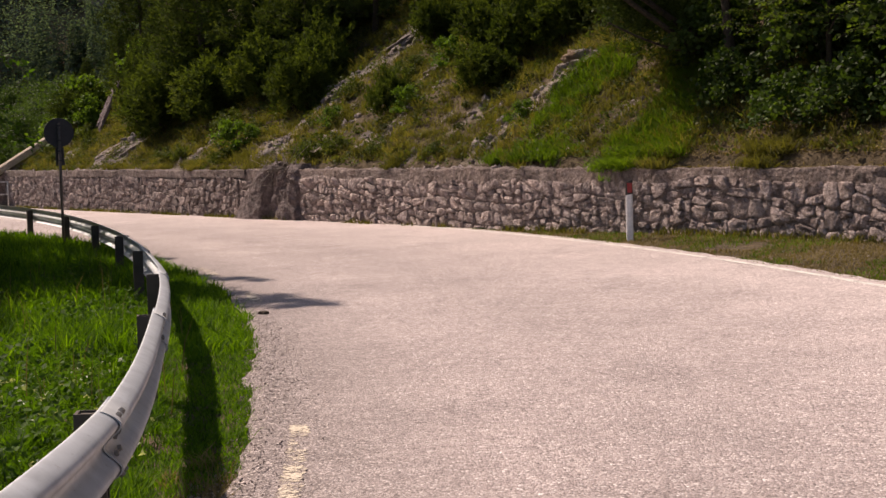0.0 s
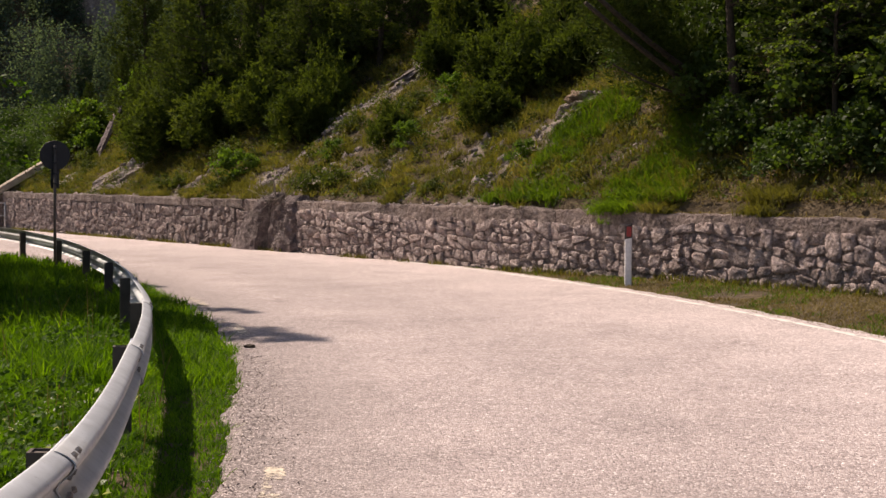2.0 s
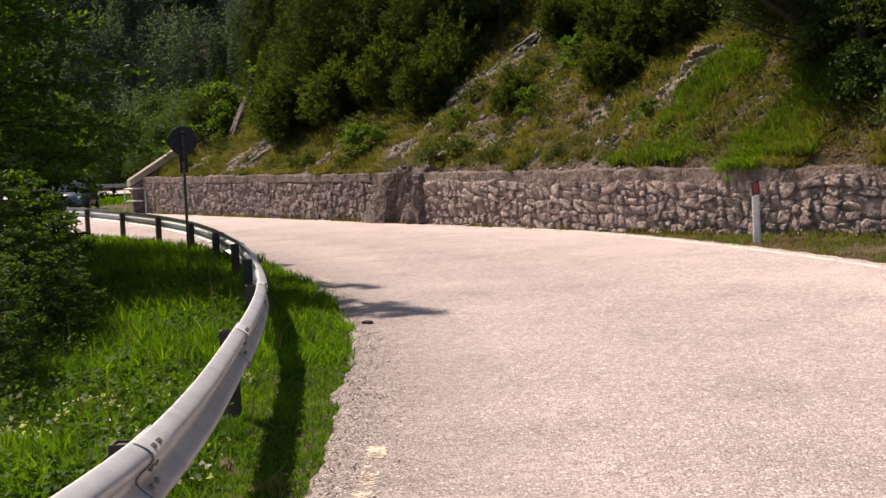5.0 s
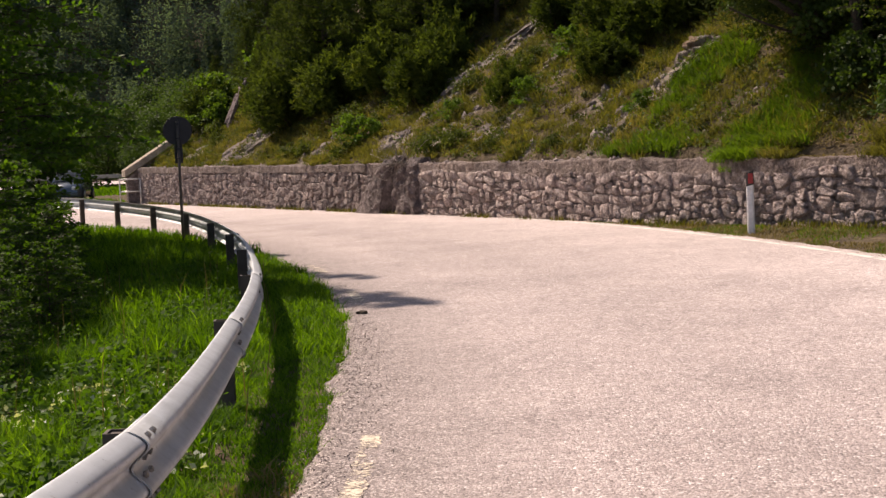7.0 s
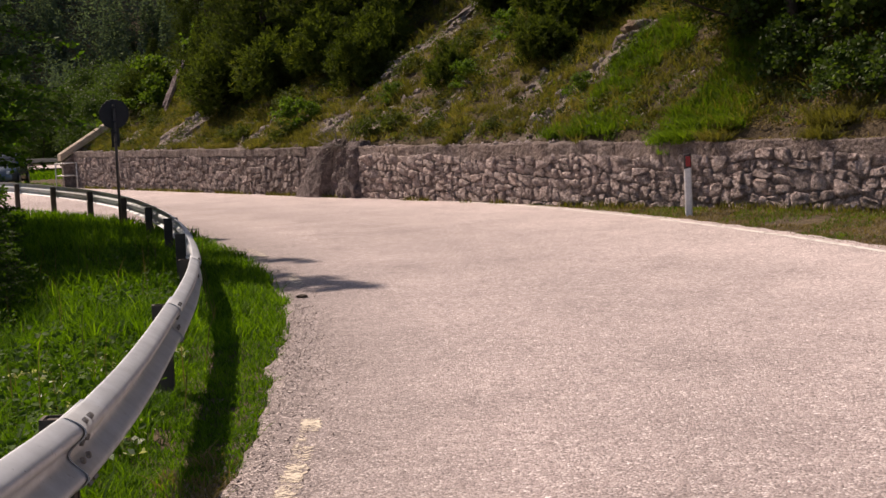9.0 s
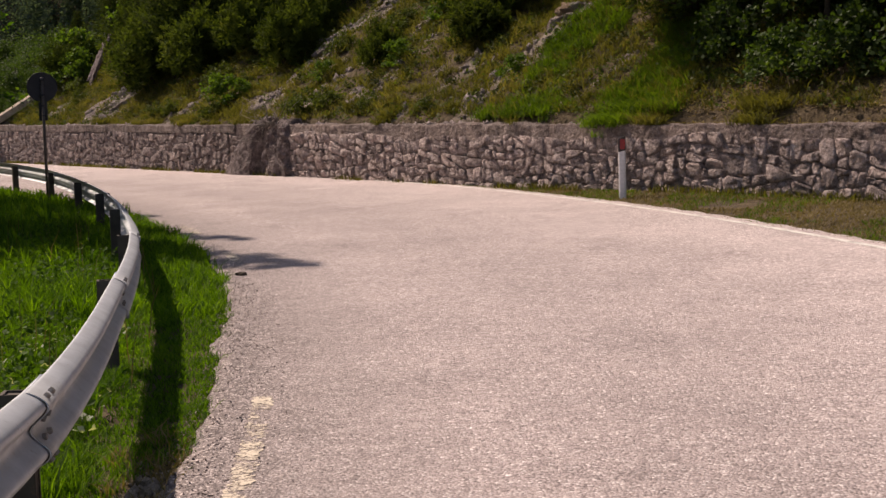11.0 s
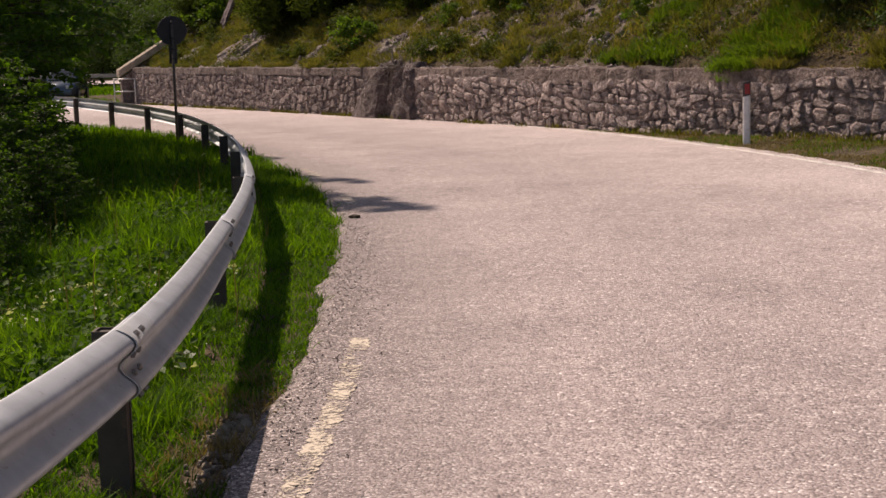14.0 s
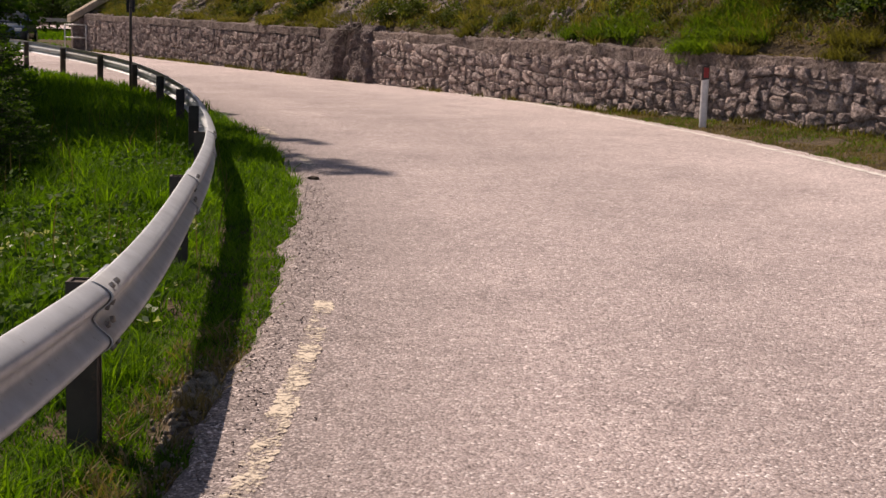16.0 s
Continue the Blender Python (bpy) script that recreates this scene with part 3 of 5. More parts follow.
def make_beam(k0, k1):
    """A W-shaped beam over the rail's samples k0 to k1, 5 mm thick."""
    k = np.arange(k0, k1 + 1)
    c, o = RAIL[k], RAIL_OUT[k]
    prof = np.array(W_SHAPE)
    z0 = rail_height(c)
    rings = []
    lap = np.linspace(0.016, 0.0, len(k))[:, None]  # each beam laps over the next one's end
    for thick in (0.0, 0.007):
        off = lap - thick
        x = c[:, None, 0] + o[:, None, 0] * (prof[None, :, 0] + off)
        y = c[:, None, 1] + o[:, None, 1] * (prof[None, :, 0] + off)
        z = z0[:, None] + prof[None, :, 1] + 0 * x
        rings.append(np.stack([x, y, z], -1))
    loop = np.concatenate([rings[0], rings[1][:, ::-1]], 1)
    m = loop.shape[1]
    i, j = np.meshgrid(np.arange(len(k) - 1), np.arange(m), indexing="ij")
    j2 = (j + 1) % m
    f = np.stack([i * m + j, i * m + j2, (i + 1) * m + j2, (i + 1) * m + j], -1).reshape(-1, 4)
    half = m // 2
    a = np.arange(half - 1)
    first = np.stack([a, m - 1 - a, m - 2 - a, a + 1], -1)
    f = np.vstack([f, first[:, ::-1], first + (len(k) - 1) * m])
    return np_mesh("beam", loop.reshape(-1, 3), f, False)


def make_post():
    """A C-section post; its web looks along the road."""
    bm = bmesh.new()
    shape = [(-0.145, -0.05), (-0.02, -0.05), (-0.02, -0.035), (-0.13, -0.044), (-0.13, 0.044), (-0.02, 0.035), (-0.02, 0.05), (-0.145, 0.05)]
    low = [bm.verts.new((x, y, -1.15)) for x, y in shape]
    top = [bm.verts.new((x, y, -0.03)) for x, y in shape]
    n = len(shape)
    for k in range(n):
        bm.faces.new((low[k], low[(k + 1) % n], top[(k + 1) % n], top[k]))
    bm.faces.new(top)
    bm.faces.new(low[::-1])
    # solid back so that the section reads as a stout post
    extra = box_bm(-0.135, -0.026, -0.043, 0.043, -1.15, -0.04, 0.004, 1)
    me = bpy.data.meshes.new("tmp")
    extra.to_mesh(me)
    extra.free()
    bm.from_mesh(me)
    bpy.data.meshes.remove(me)
    return bm_mesh("post", bm)


def hex_bolt(r, h):
    bm = bmesh.new()
    bmesh.ops.create_cone(bm, cap_ends=True, segments=6, radius1=r, radius2=r * 0.8, depth=h)
    return bm_mesh("bolt", bm)


guardrail = thing("guardrail", "galvanised W-beam guardrail on dark steel posts round the bend", "guardrail")
post_me, bolt_me = make_post(), hex_bolt(0.017, 0.016)
spacer_me = bm_mesh("spacer", box_bm(-0.03, 0.006, -0.04, 0.04, -0.27, -0.06, 0.006))
for n in range(len(POSTS)):
    k = n * 10
    c, o = RAIL[k], RAIL_OUT[k]
    turn = math.degrees(math.atan2(o[1], o[0]))
    z = float(rail_height(c[None])[0])
    here = pose(c[0], c[1], z, 0, 0, turn)
    post_ob = part("post", post_me, M_POST, guardrail, "weathered dark steel post", here @ pose(0.026, 0.17, 0))
    part("spacer", spacer_me, M_POST, guardrail, "", here @ pose(0, 0.17, 0))
    if n < len(POSTS) - 1:
        rusty = n == 10
        beam = part("beam", make_beam(k, min(k + 11, len(RAIL) - 1)), M_GALV_RUST if rusty else M_GALV, guardrail, "galvanised beam with a rust stain" if rusty else "")
    if 2 <= n <= 9:
        for along in (0.07, 0.17):
            for out_by, up, tilt in ((0.062, -0.028, 40), (0.045, -0.118, 110), (0.045, -0.192, 75), (0.066, -0.285, 135)):
                at = Vector((out_by + 0.018, along, up))
                part("bolt", bolt_me, M_BOLT, beam, "", here @ Matrix.Translation(at) @ pose(0, 0, 0, 0, tilt, 0))

# ---- retaining wall ----
WALL_TOP, STONE_TOP = 1.37, 1.12


def clip_poly(poly, a, b, c):
    """The part of a polygon where a*x + b*y <= c."""
    out = []
    for k in range(len(poly)):
        p, q = poly[k], poly[(k + 1) % len(poly)]
        dp, dq = a * p[0] + b * p[1] - c, a * q[0] + b * q[1] - c
        if dp <= 0:
            out.append(p)
        if dp * dq < 0:
            t = dp / (dp - dq)
            out.append((p[0] + (q[0] - p[0]) * t, p[1] + (q[1] - p[1]) * t))
    return out


def brow(s):
    """The uneven line up to which the stones reach."""
    return STONE_TOP + 0.05 * math.sin(s * 0.9) + 0.05 * math.sin(s * 2.3 + 1) + 0.04 * math.sin(s * 7.1)


def stone_cells(s0, s1, seed):
    """Rough-coursed rubble: long strips cut again and again by crooked joints."""
    rng = rng_of(seed)
    todo, out = [], []
    cuts = [s0]
    while cuts[-1] < s1 - 1.2:
        cuts.append(cuts[-1] + rng.uniform(0.9, 2.2))
    cuts[-1] = s1
    lean = rng.normal(0, 0.10, len(cuts))
    lean[0] = lean[-1] = 0
    for k in range(len(cuts) - 1):
        a, b, la, lb = cuts[k], cuts[k + 1], lean[k], lean[k + 1]
        todo.append([(a - la, -0.3), (b - lb, -0.3), (b + lb, brow(b)), ((a + b) / 2, brow((a + b) / 2)), (a + la, brow(a))])
    while todo:
        poly = np.array(todo.pop())
        wide, high = np.ptp(poly, 0)
        area = 0.5 * abs(np.dot(poly[:, 0], np.roll(poly[:, 1], -1)) - np.dot(poly[:, 1], np.roll(poly[:, 0], -1)))
        large = rng.uniform(0.035, 0.08) if rng.uniform() < 0.5 else rng.uniform(0.08, 0.18)
        if area < large and wide < 0.72 and high < 0.46 or area < 0.018:
            out.append(poly)
            continue
        turn = rng.normal(0, 0.24)
        if wide > high * rng.uniform(1.0, 1.7):
            a, b = math.cos(turn), math.sin(turn)
        else:
            a, b = math.sin(turn * 0.8), math.cos(turn * 0.8)
        lo, hi = poly.min(0), poly.max(0)
        at = lo + (hi - lo) * rng.uniform(0.34, 0.66, 2)
        c = a * at[0] + b * at[1]
        for piece in (clip_poly([tuple(p) for p in poly], a, b, c), clip_poly([tuple(p) for p in poly], -a, -b, -c)):
            if len(piece) >= 3:
                todo.append(piece)
    return out


def stone_arrays(poly, rng):
    """A rounded rubble stone over a cell (s, h): rings from the joint outwards, centred on the cell."""
    c = poly.mean(0)
    q = poly
    cut = rng.uniform(0.10, 0.24, len(q))
    q = np.concatenate([[a + (b - a) * u, b + (a - b) * w] for a, b, u, w in zip(q, np.roll(q, -1, 0), cut, np.roll(cut, -1))])
    if len(q) > 11:
        q = q[np.linspace(0, len(q), 11, endpoint=False).astype(int)]
    q = q + rng.normal(0, 0.005, q.shape)
    size = np.sqrt(np.ptp(poly[:, 0]) * np.ptp(poly[:, 1]))
    gap = 0.006 / max(size, 0.08)
    n = len(q)
    bulge = rng.uniform(0.035, 0.095)
    tilt = rng.normal(0, 0.10, 2)
    rings = []
    for scale, depth in ((1.02 - gap, -0.4), (0.995 - gap, 0.50), (0.93 - gap, 0.92), (0.60, 1.0)):
        e = (q - c) * scale
        d = depth * bulge + (e @ tilt if depth > 0 else 0) + rng.normal(0, 0.014, n) * (depth > 0)
        e = e * (1 + rng.normal(0, 0.025, (n, 1)) * (depth > 0.9))
        rings.append(np.stack([e[:, 0], -d, e[:, 1]], 1))
    mid = np.array([[0, -(bulge * 1.0 + rng.normal(0, 0.010)), 0]])
    v = np.vstack(rings + [mid])
    f = []
    for r in range(3):
        for k in range(n):
            a, b = r * n + k, r * n + (k + 1) % n
            f += [(a, b, b + n), (a, b + n, a + n)]
    f += [(3 * n + k, 3 * n + (k + 1) % n, 4 * n) for k in range(n)]
    return c, v, np.array(f)


TURN_WALL = Matrix(((-0.5068, 0.8621, 0), (0.8621, 0.5068, 0), (0, 0, 1))).to_4x4()


def wall_place(s, n, z):
    x, y = xy(n, s)
    return Matrix.Translation((float(x), float(y), z)) @ TURN_WALL


def rough_block(s0, s1, front, back, z0, z1, amp, seed, cell=0.06):
    """A cast length of coping in local (s, n, z): rough front and top, square ends."""
    r = rng_of(int(seed * 100))
    section = [(front, z) for z in np.linspace(z0, z1 - 0.02, 8)] + [(front + 0.02, z1)] + [(n, z1) for n in np.linspace(front + 0.08, back, 6)] + [(back, z0)]
    along = np.linspace(0, s1 - s0, max(int((s1 - s0) / cell), 2))
    v = []
    for s in along:
        for n, z in section:
            at = Vector((s + s0, n, z))
            push = 1.0 * noise.noise(at * 1.1) + 0.6 * noise.noise(at * 3.3) + 0.35 * noise.noise(at * 13)
            lift = 1.4 * noise.noise(at * 0.7 + Vector((7, 3, 1))) + 0.9 * noise.noise(at * 2.9) + 0.4 * noise.noise(at * 12)
            v.append((s, n + amp * push, z + (amp * lift if z > z1 - 0.1 else 0.4 * amp * lift)))
    m = len(section)
    f = [(i * m + j, (i + 1) * m + j, (i + 1) * m + j + 1, i * m + j + 1) for i in range(len(along) - 1) for j in range(m - 1)]
    f += [tuple(range(m)), tuple(range(len(v) - 1, len(v) - 1 - m, -1))]
    me = bpy.data.meshes.new("coping")
    me.from_pydata(v, [], f)
    me.update()
    return me


def box_along(s0, s1, n0, n1, z0, z1):
    bm = box_bm(0, s1 - s0, n0, n1, z0, z1)
    return bm_mesh("mortar", bm)


retaining_wall = thing("retaining_wall", "low rubble-stone retaining wall with a rough concrete top", "wall", kind="structure")
part("mortar_core", box_along(2, 57.2, -0.016, 0.42, -0.6, 1.30), M_MORTAR, retaining_wall, "dark mortar between the stones", wall_place(2, 0, 0))
rng = rng_of(11)
s = 2.0
while s < 57.0:
    e = min(s + rng.uniform(1.6, 3.4), 57.2)
    if 57.2 - e < 0.8:
        e = 57.2
    part("coping", (rough_block(s, e - 0.004, (-0.04 if s < 33 else -0.075) + rng.normal(0, 0.006), 0.46, 1.02 if s < 33 else 1.14, WALL_TOP - 0.01 + rng.normal(0, 0.012), 0.048 if s < 33 else 0.034, s, 0.06)), M_COPING, retaining_wall, "rough weathered concrete coping", wall_place(s, 0, 0))
    s = e

# ---- rock buttress in the wall ----
def rock_bm(sx, sy, sz, seed, detail=3, rough=0.35, square=0.55):
    bm = bmesh.new()
    bmesh.ops.create_icosphere(bm, subdivisions=detail, radius=1.0)
    for v in bm.verts:
        d = v.co.normalized()
        boxy = d / max(abs(d.x), abs(d.y), abs(d.z)) ** square
        k = 1 + rough * noise.noise(d * 1.5 + Vector((seed, 0, 0))) + rough * 0.5 * noise.noise(d * 4 + Vector((0, seed, 0)))
        v.co = Vector((boxy.x * sx, boxy.y * sy, boxy.z * sz)) * k
    return bm


def crag(name, outline, depth, seed, amp, cleft):
    """A rough rock face over an outline (s, z): bulging, split by ledges, sunk into the wall behind."""
    rows, cols = 34, 26
    v, f = [], []
    for i in range(rows):
        t = i / (rows - 1)
        z = outline[0][2] + (outline[-1][2] - outline[0][2]) * t
        a = np.interp(z, [o[2] for o in outline], [o[0] for o in outline])
        b = np.interp(z, [o[2] for o in outline], [o[1] for o in outline])
        for j in range(cols):
            u = j / (cols - 1)
            at = Vector((a + (b - a) * u, seed, z))
            edge = min(1.0, 9.0 * min(u, 1 - u), 8.0 * (1 - t) + 0.02)
            tilted = at.x + 0.8 * at.z
            step = cleft * max(0.0, noise.noise(Vector((tilted * 1.4, seed, z * 0.4)))) ** 0.5
            out = depth * (0.35 + 0.65 * math.sin(math.pi * (0.12 + 0.76 * u))) * (1.1 - 0.45 * t) + step
            out += amp * (noise.noise(at * 2.1) + 0.6 * noise.noise(at * 5.5) + 0.35 * noise.noise(at * 13))
            v.append((at.x + 0.05 * noise.noise(at * 4), -out * edge + 0.12 * (1 - edge), z + 0.04 * noise.noise(at * 3.7)))
    f = [(i * cols + j, i * cols + j + 1, (i + 1) * cols + j + 1, (i + 1) * cols + j) for i in range(rows - 1) for j in range(cols - 1)]
    back = len(v)
    rim = [j for j in range(cols)] + [i * cols + cols - 1 for i in range(1, rows)] + [(rows - 1) * cols + j for j in range(cols - 2, -1, -1)] + [i * cols for i in range(rows - 2, 0, -1)]
    v += [(v[k][0], 0.34, v[k][2]) for k in rim]
    m = len(rim)
    f += [(rim[(k + 1) % m], rim[k], back + k, back + (k + 1) % m) for k in range(m)] + [tuple(range(back, back + m))]
    me = bpy.data.meshes.new(name)
    me.from_pydata([(x, y, z) for x, y, z in v], [], f)
    me.update()
    return me


# outlines run from the wall's foot upwards: nearer end, farther end, height
rock_ob = thing("rock_buttress", "slanting dark bedrock slab and pillar breaking the stone wall", "rock")
part("slab", crag("slab", [(33.1, 35.15, -0.15), (33.0, 34.75, 0.4), (32.85, 34.15, 0.9), (32.75, 33.35, 1.4), (32.72, 33.0, 1.56)], 0.36, 2.2, 0.05, 0.06), M_DARK_ROCK, rock_ob, "", wall_place(0, 0.0, 0))
part("pillar", crag("pillar", [(31.15, 33.1, -0.15), (31.25, 32.95, 0.6), (31.3, 32.5, 1.1), (31.45, 32.15, 1.5)], 0.14, 7.7, 0.10, 0.14), M_DARK_ROCK, rock_ob, "", wall_place(0, 0.0, 0))

# ---- wing wall and pipe railing at the wall's far end ----
wing = thing("wing_wall", "sloping wing wall with a pale concrete coping", "wall", kind="structure")


def wing_prism(name, length, rise, z0, z1, half, lift0):
    """A wall that climbs along +x: its top follows the slope."""
    bm = bmesh.new()
    pts = []
    for x, low, high in ((0, z0, z1), (length, z0 + lift0, z1 + rise)):
        for y in (-half, half):
            pts.append((bm.verts.new((x, y, low)), bm.verts.new((x, y, high))))
    (a, b), (c, d), (e, f), (g, h) = pts
    for quad in ((a, b, d, c), (e, g, h, f), (a, e, f, b), (c, d, h, g), (b, f, h, d), (a, c, g, e)):
        bm.faces.new(quad)
    bmesh.ops.bevel(bm, geom=bm.edges[:], offset=0.02, segments=1, affect="EDGES")
    return bm_mesh(name, bm)


wing_at = pose(-15.45, 57.55, 0, 0, 0, 30.5)
part("wall_body", wing_prism("wall_body", 5.5, 3.29, -0.6, 0.98, 0.16, 0), M_COPING, wing, "dark rendered wall face", wing_at)
part("coping", wing_prism("coping", 5.65, 3.38, 0.99, 1.29, 0.26, 3.38), M_CONCRETE, wing, "pale sloping concrete coping", wing_at @ pose(-0.12, 0, 0))

railing = thing("pipe_railing", "short grey steel pipe railing beside the wing wall", "railing", pose(-14.92, 56.1, 0, 0, 0, 8))


def pipe(name, a, b, r=0.028, sides=10):
    v, f = tube(curve_path(a, b, (0, 0, 0), 3), r, sides)
    return np_mesh(name, v, f, True)


for x in (-0.42, 0.42):
    part("upright", pipe("upright", (x, 0, -0.35), (x, 0, 0.95)), M_PIPE, railing)
for z in (0.93, 0.42):
    part("bar", pipe("bar", (-0.42, 0, z), (0.42, 0, z)), M_PIPE, railing)

# ---- delineator ----
def lens_post(name, z0, z1, slope, grow=0.0):
    """A flat-oval post; its top is cut at a slant."""
    bm = bmesh.new()
    ring = []
    for k in range(16):
        a = 2 * math.pi * k / 16
        ring.append(((0.062 + grow) * math.copysign(abs(math.cos(a)) ** 0.7, math.cos(a)), (0.042 + grow) * math.copysign(abs(math.sin(a)) ** 0.7, math.sin(a))))
    low = [bm.verts.new((x, y, z0 + slope[0] * x)) for x, y in ring]
    top = [bm.verts.new((x, y, z1 + slope[1] * x)) for x, y in ring]
    for k in range(16):
        bm.faces.new((low[k], low[(k + 1) % 16], top[(k + 1) % 16], top[k]))
    bm.faces.new(top)
    bm.faces.new(low[::-1])
    return bm_mesh(name, bm)


delineator = thing("delineator_post", "white plastic roadside delineator with a black band and red reflector", "delineator", pose(4.36, 23.1, 0.12, 0.6, -0.4, -12))
part("shaft", lens_post("shaft", -0.4, 0.80, (0, 0.22)), M_WHITE_PLASTIC, delineator)
band = part("band", lens_post("band", 0.795, 1.03, (0.22, 0.35), 0.003), M_BLACK_PLASTIC, delineator, "black slanted band")
part("reflector", bm_mesh("reflector", box_bm(-0.028, 0.055, -0.054, -0.040, 0.83, 1.0, 0.004)), M_RED, band, "red rectangular reflector")

# ---- round sign seen from behind ----
sign = thing("road_sign", "round road sign on a steel pole seen from its dark back", "road sign", pose(-6.47, 28.3, -0.05, 0, 0, 12))
v, f = tube([(0, 0, -0.3), (0, 0, 1.0), (0, 0, 2.58)], 0.03, 12)
part("pole", np_mesh("pole", v, f, True), M_POLE, sign)


def disc_mesh(r, y0, y1):
    bm = bmesh.new()
    bmesh.ops.create_cone(bm, cap_ends=True, segments=48, radius1=r, radius2=r, depth=y1 - y0)
    bmesh.ops.rotate(bm, verts=bm.verts, matrix=Matrix.Rotation(radians(90), 3, "X"))
    bmesh.ops.translate(bm, verts=bm.verts, vec=(0, (y0 + y1) / 2, 0))
    rim = [e for e in bm.edges if len(e.link_faces) == 2 and any(len(f.verts) > 10 for f in e.link_faces)]
    bmesh.ops.bevel(bm, geom=rim, offset=0.006, segments=2, affect="EDGES")
    return bm_mesh("disc", bm)


disc = part("disc", disc_mesh(0.30, 0.045, 0.07), M_SIGN_BACK, sign, "dark grey back of the disc", pose(0, 0, 2.38))
part("rim", np_mesh("rim", *tube([(0.295 * math.cos(a), 0.05, 0.295 * math.sin(a)) for a in np.linspace(0, 2 * math.pi, 33)], 0.009, 6)), M_SIGN_BACK, disc)
part("small_panel", bm_mesh("small_panel", box_bm(-0.085, 0.085, 0.04, 0.055, 1.70, 2.08, 0.004)), M_SIGN_BACK, sign, "narrow dark panel below the disc")
for z in (1.80, 2.0, 2.22, 2.52):
    part("bracket", bm_mesh("bracket", box_bm(-0.05, 0.05, -0.034, 0.045, z - 0.012, z + 0.012, 0.004)), M_SIGN_BACK, sign)

# ---- far guardrail and parked car ----
far_rail = thing("guardrail", "distant galvanised guardrail beyond the far stretch of road", "guardrail")
fz = float(terrain(-35, 111))
part("beam", bm_mesh("beam", box_bm(0, 30.5, -0.04, 0.04, 0.56, 0.86, 0.02)), M_OLD_RAIL, far_rail, "", pose(-54, 111, fz, 0, 0, -2.8))
post2 = bm_mesh("post", box_bm(-0.06, 0.06, 0.1, 0.2, -0.5, 0.8, 0.01, 1))
for k in range(8):
    part("post", post2, M_POST, far_rail, "", pose(-52 + 4 * k, 110.92 - 0.196 * k, fz))


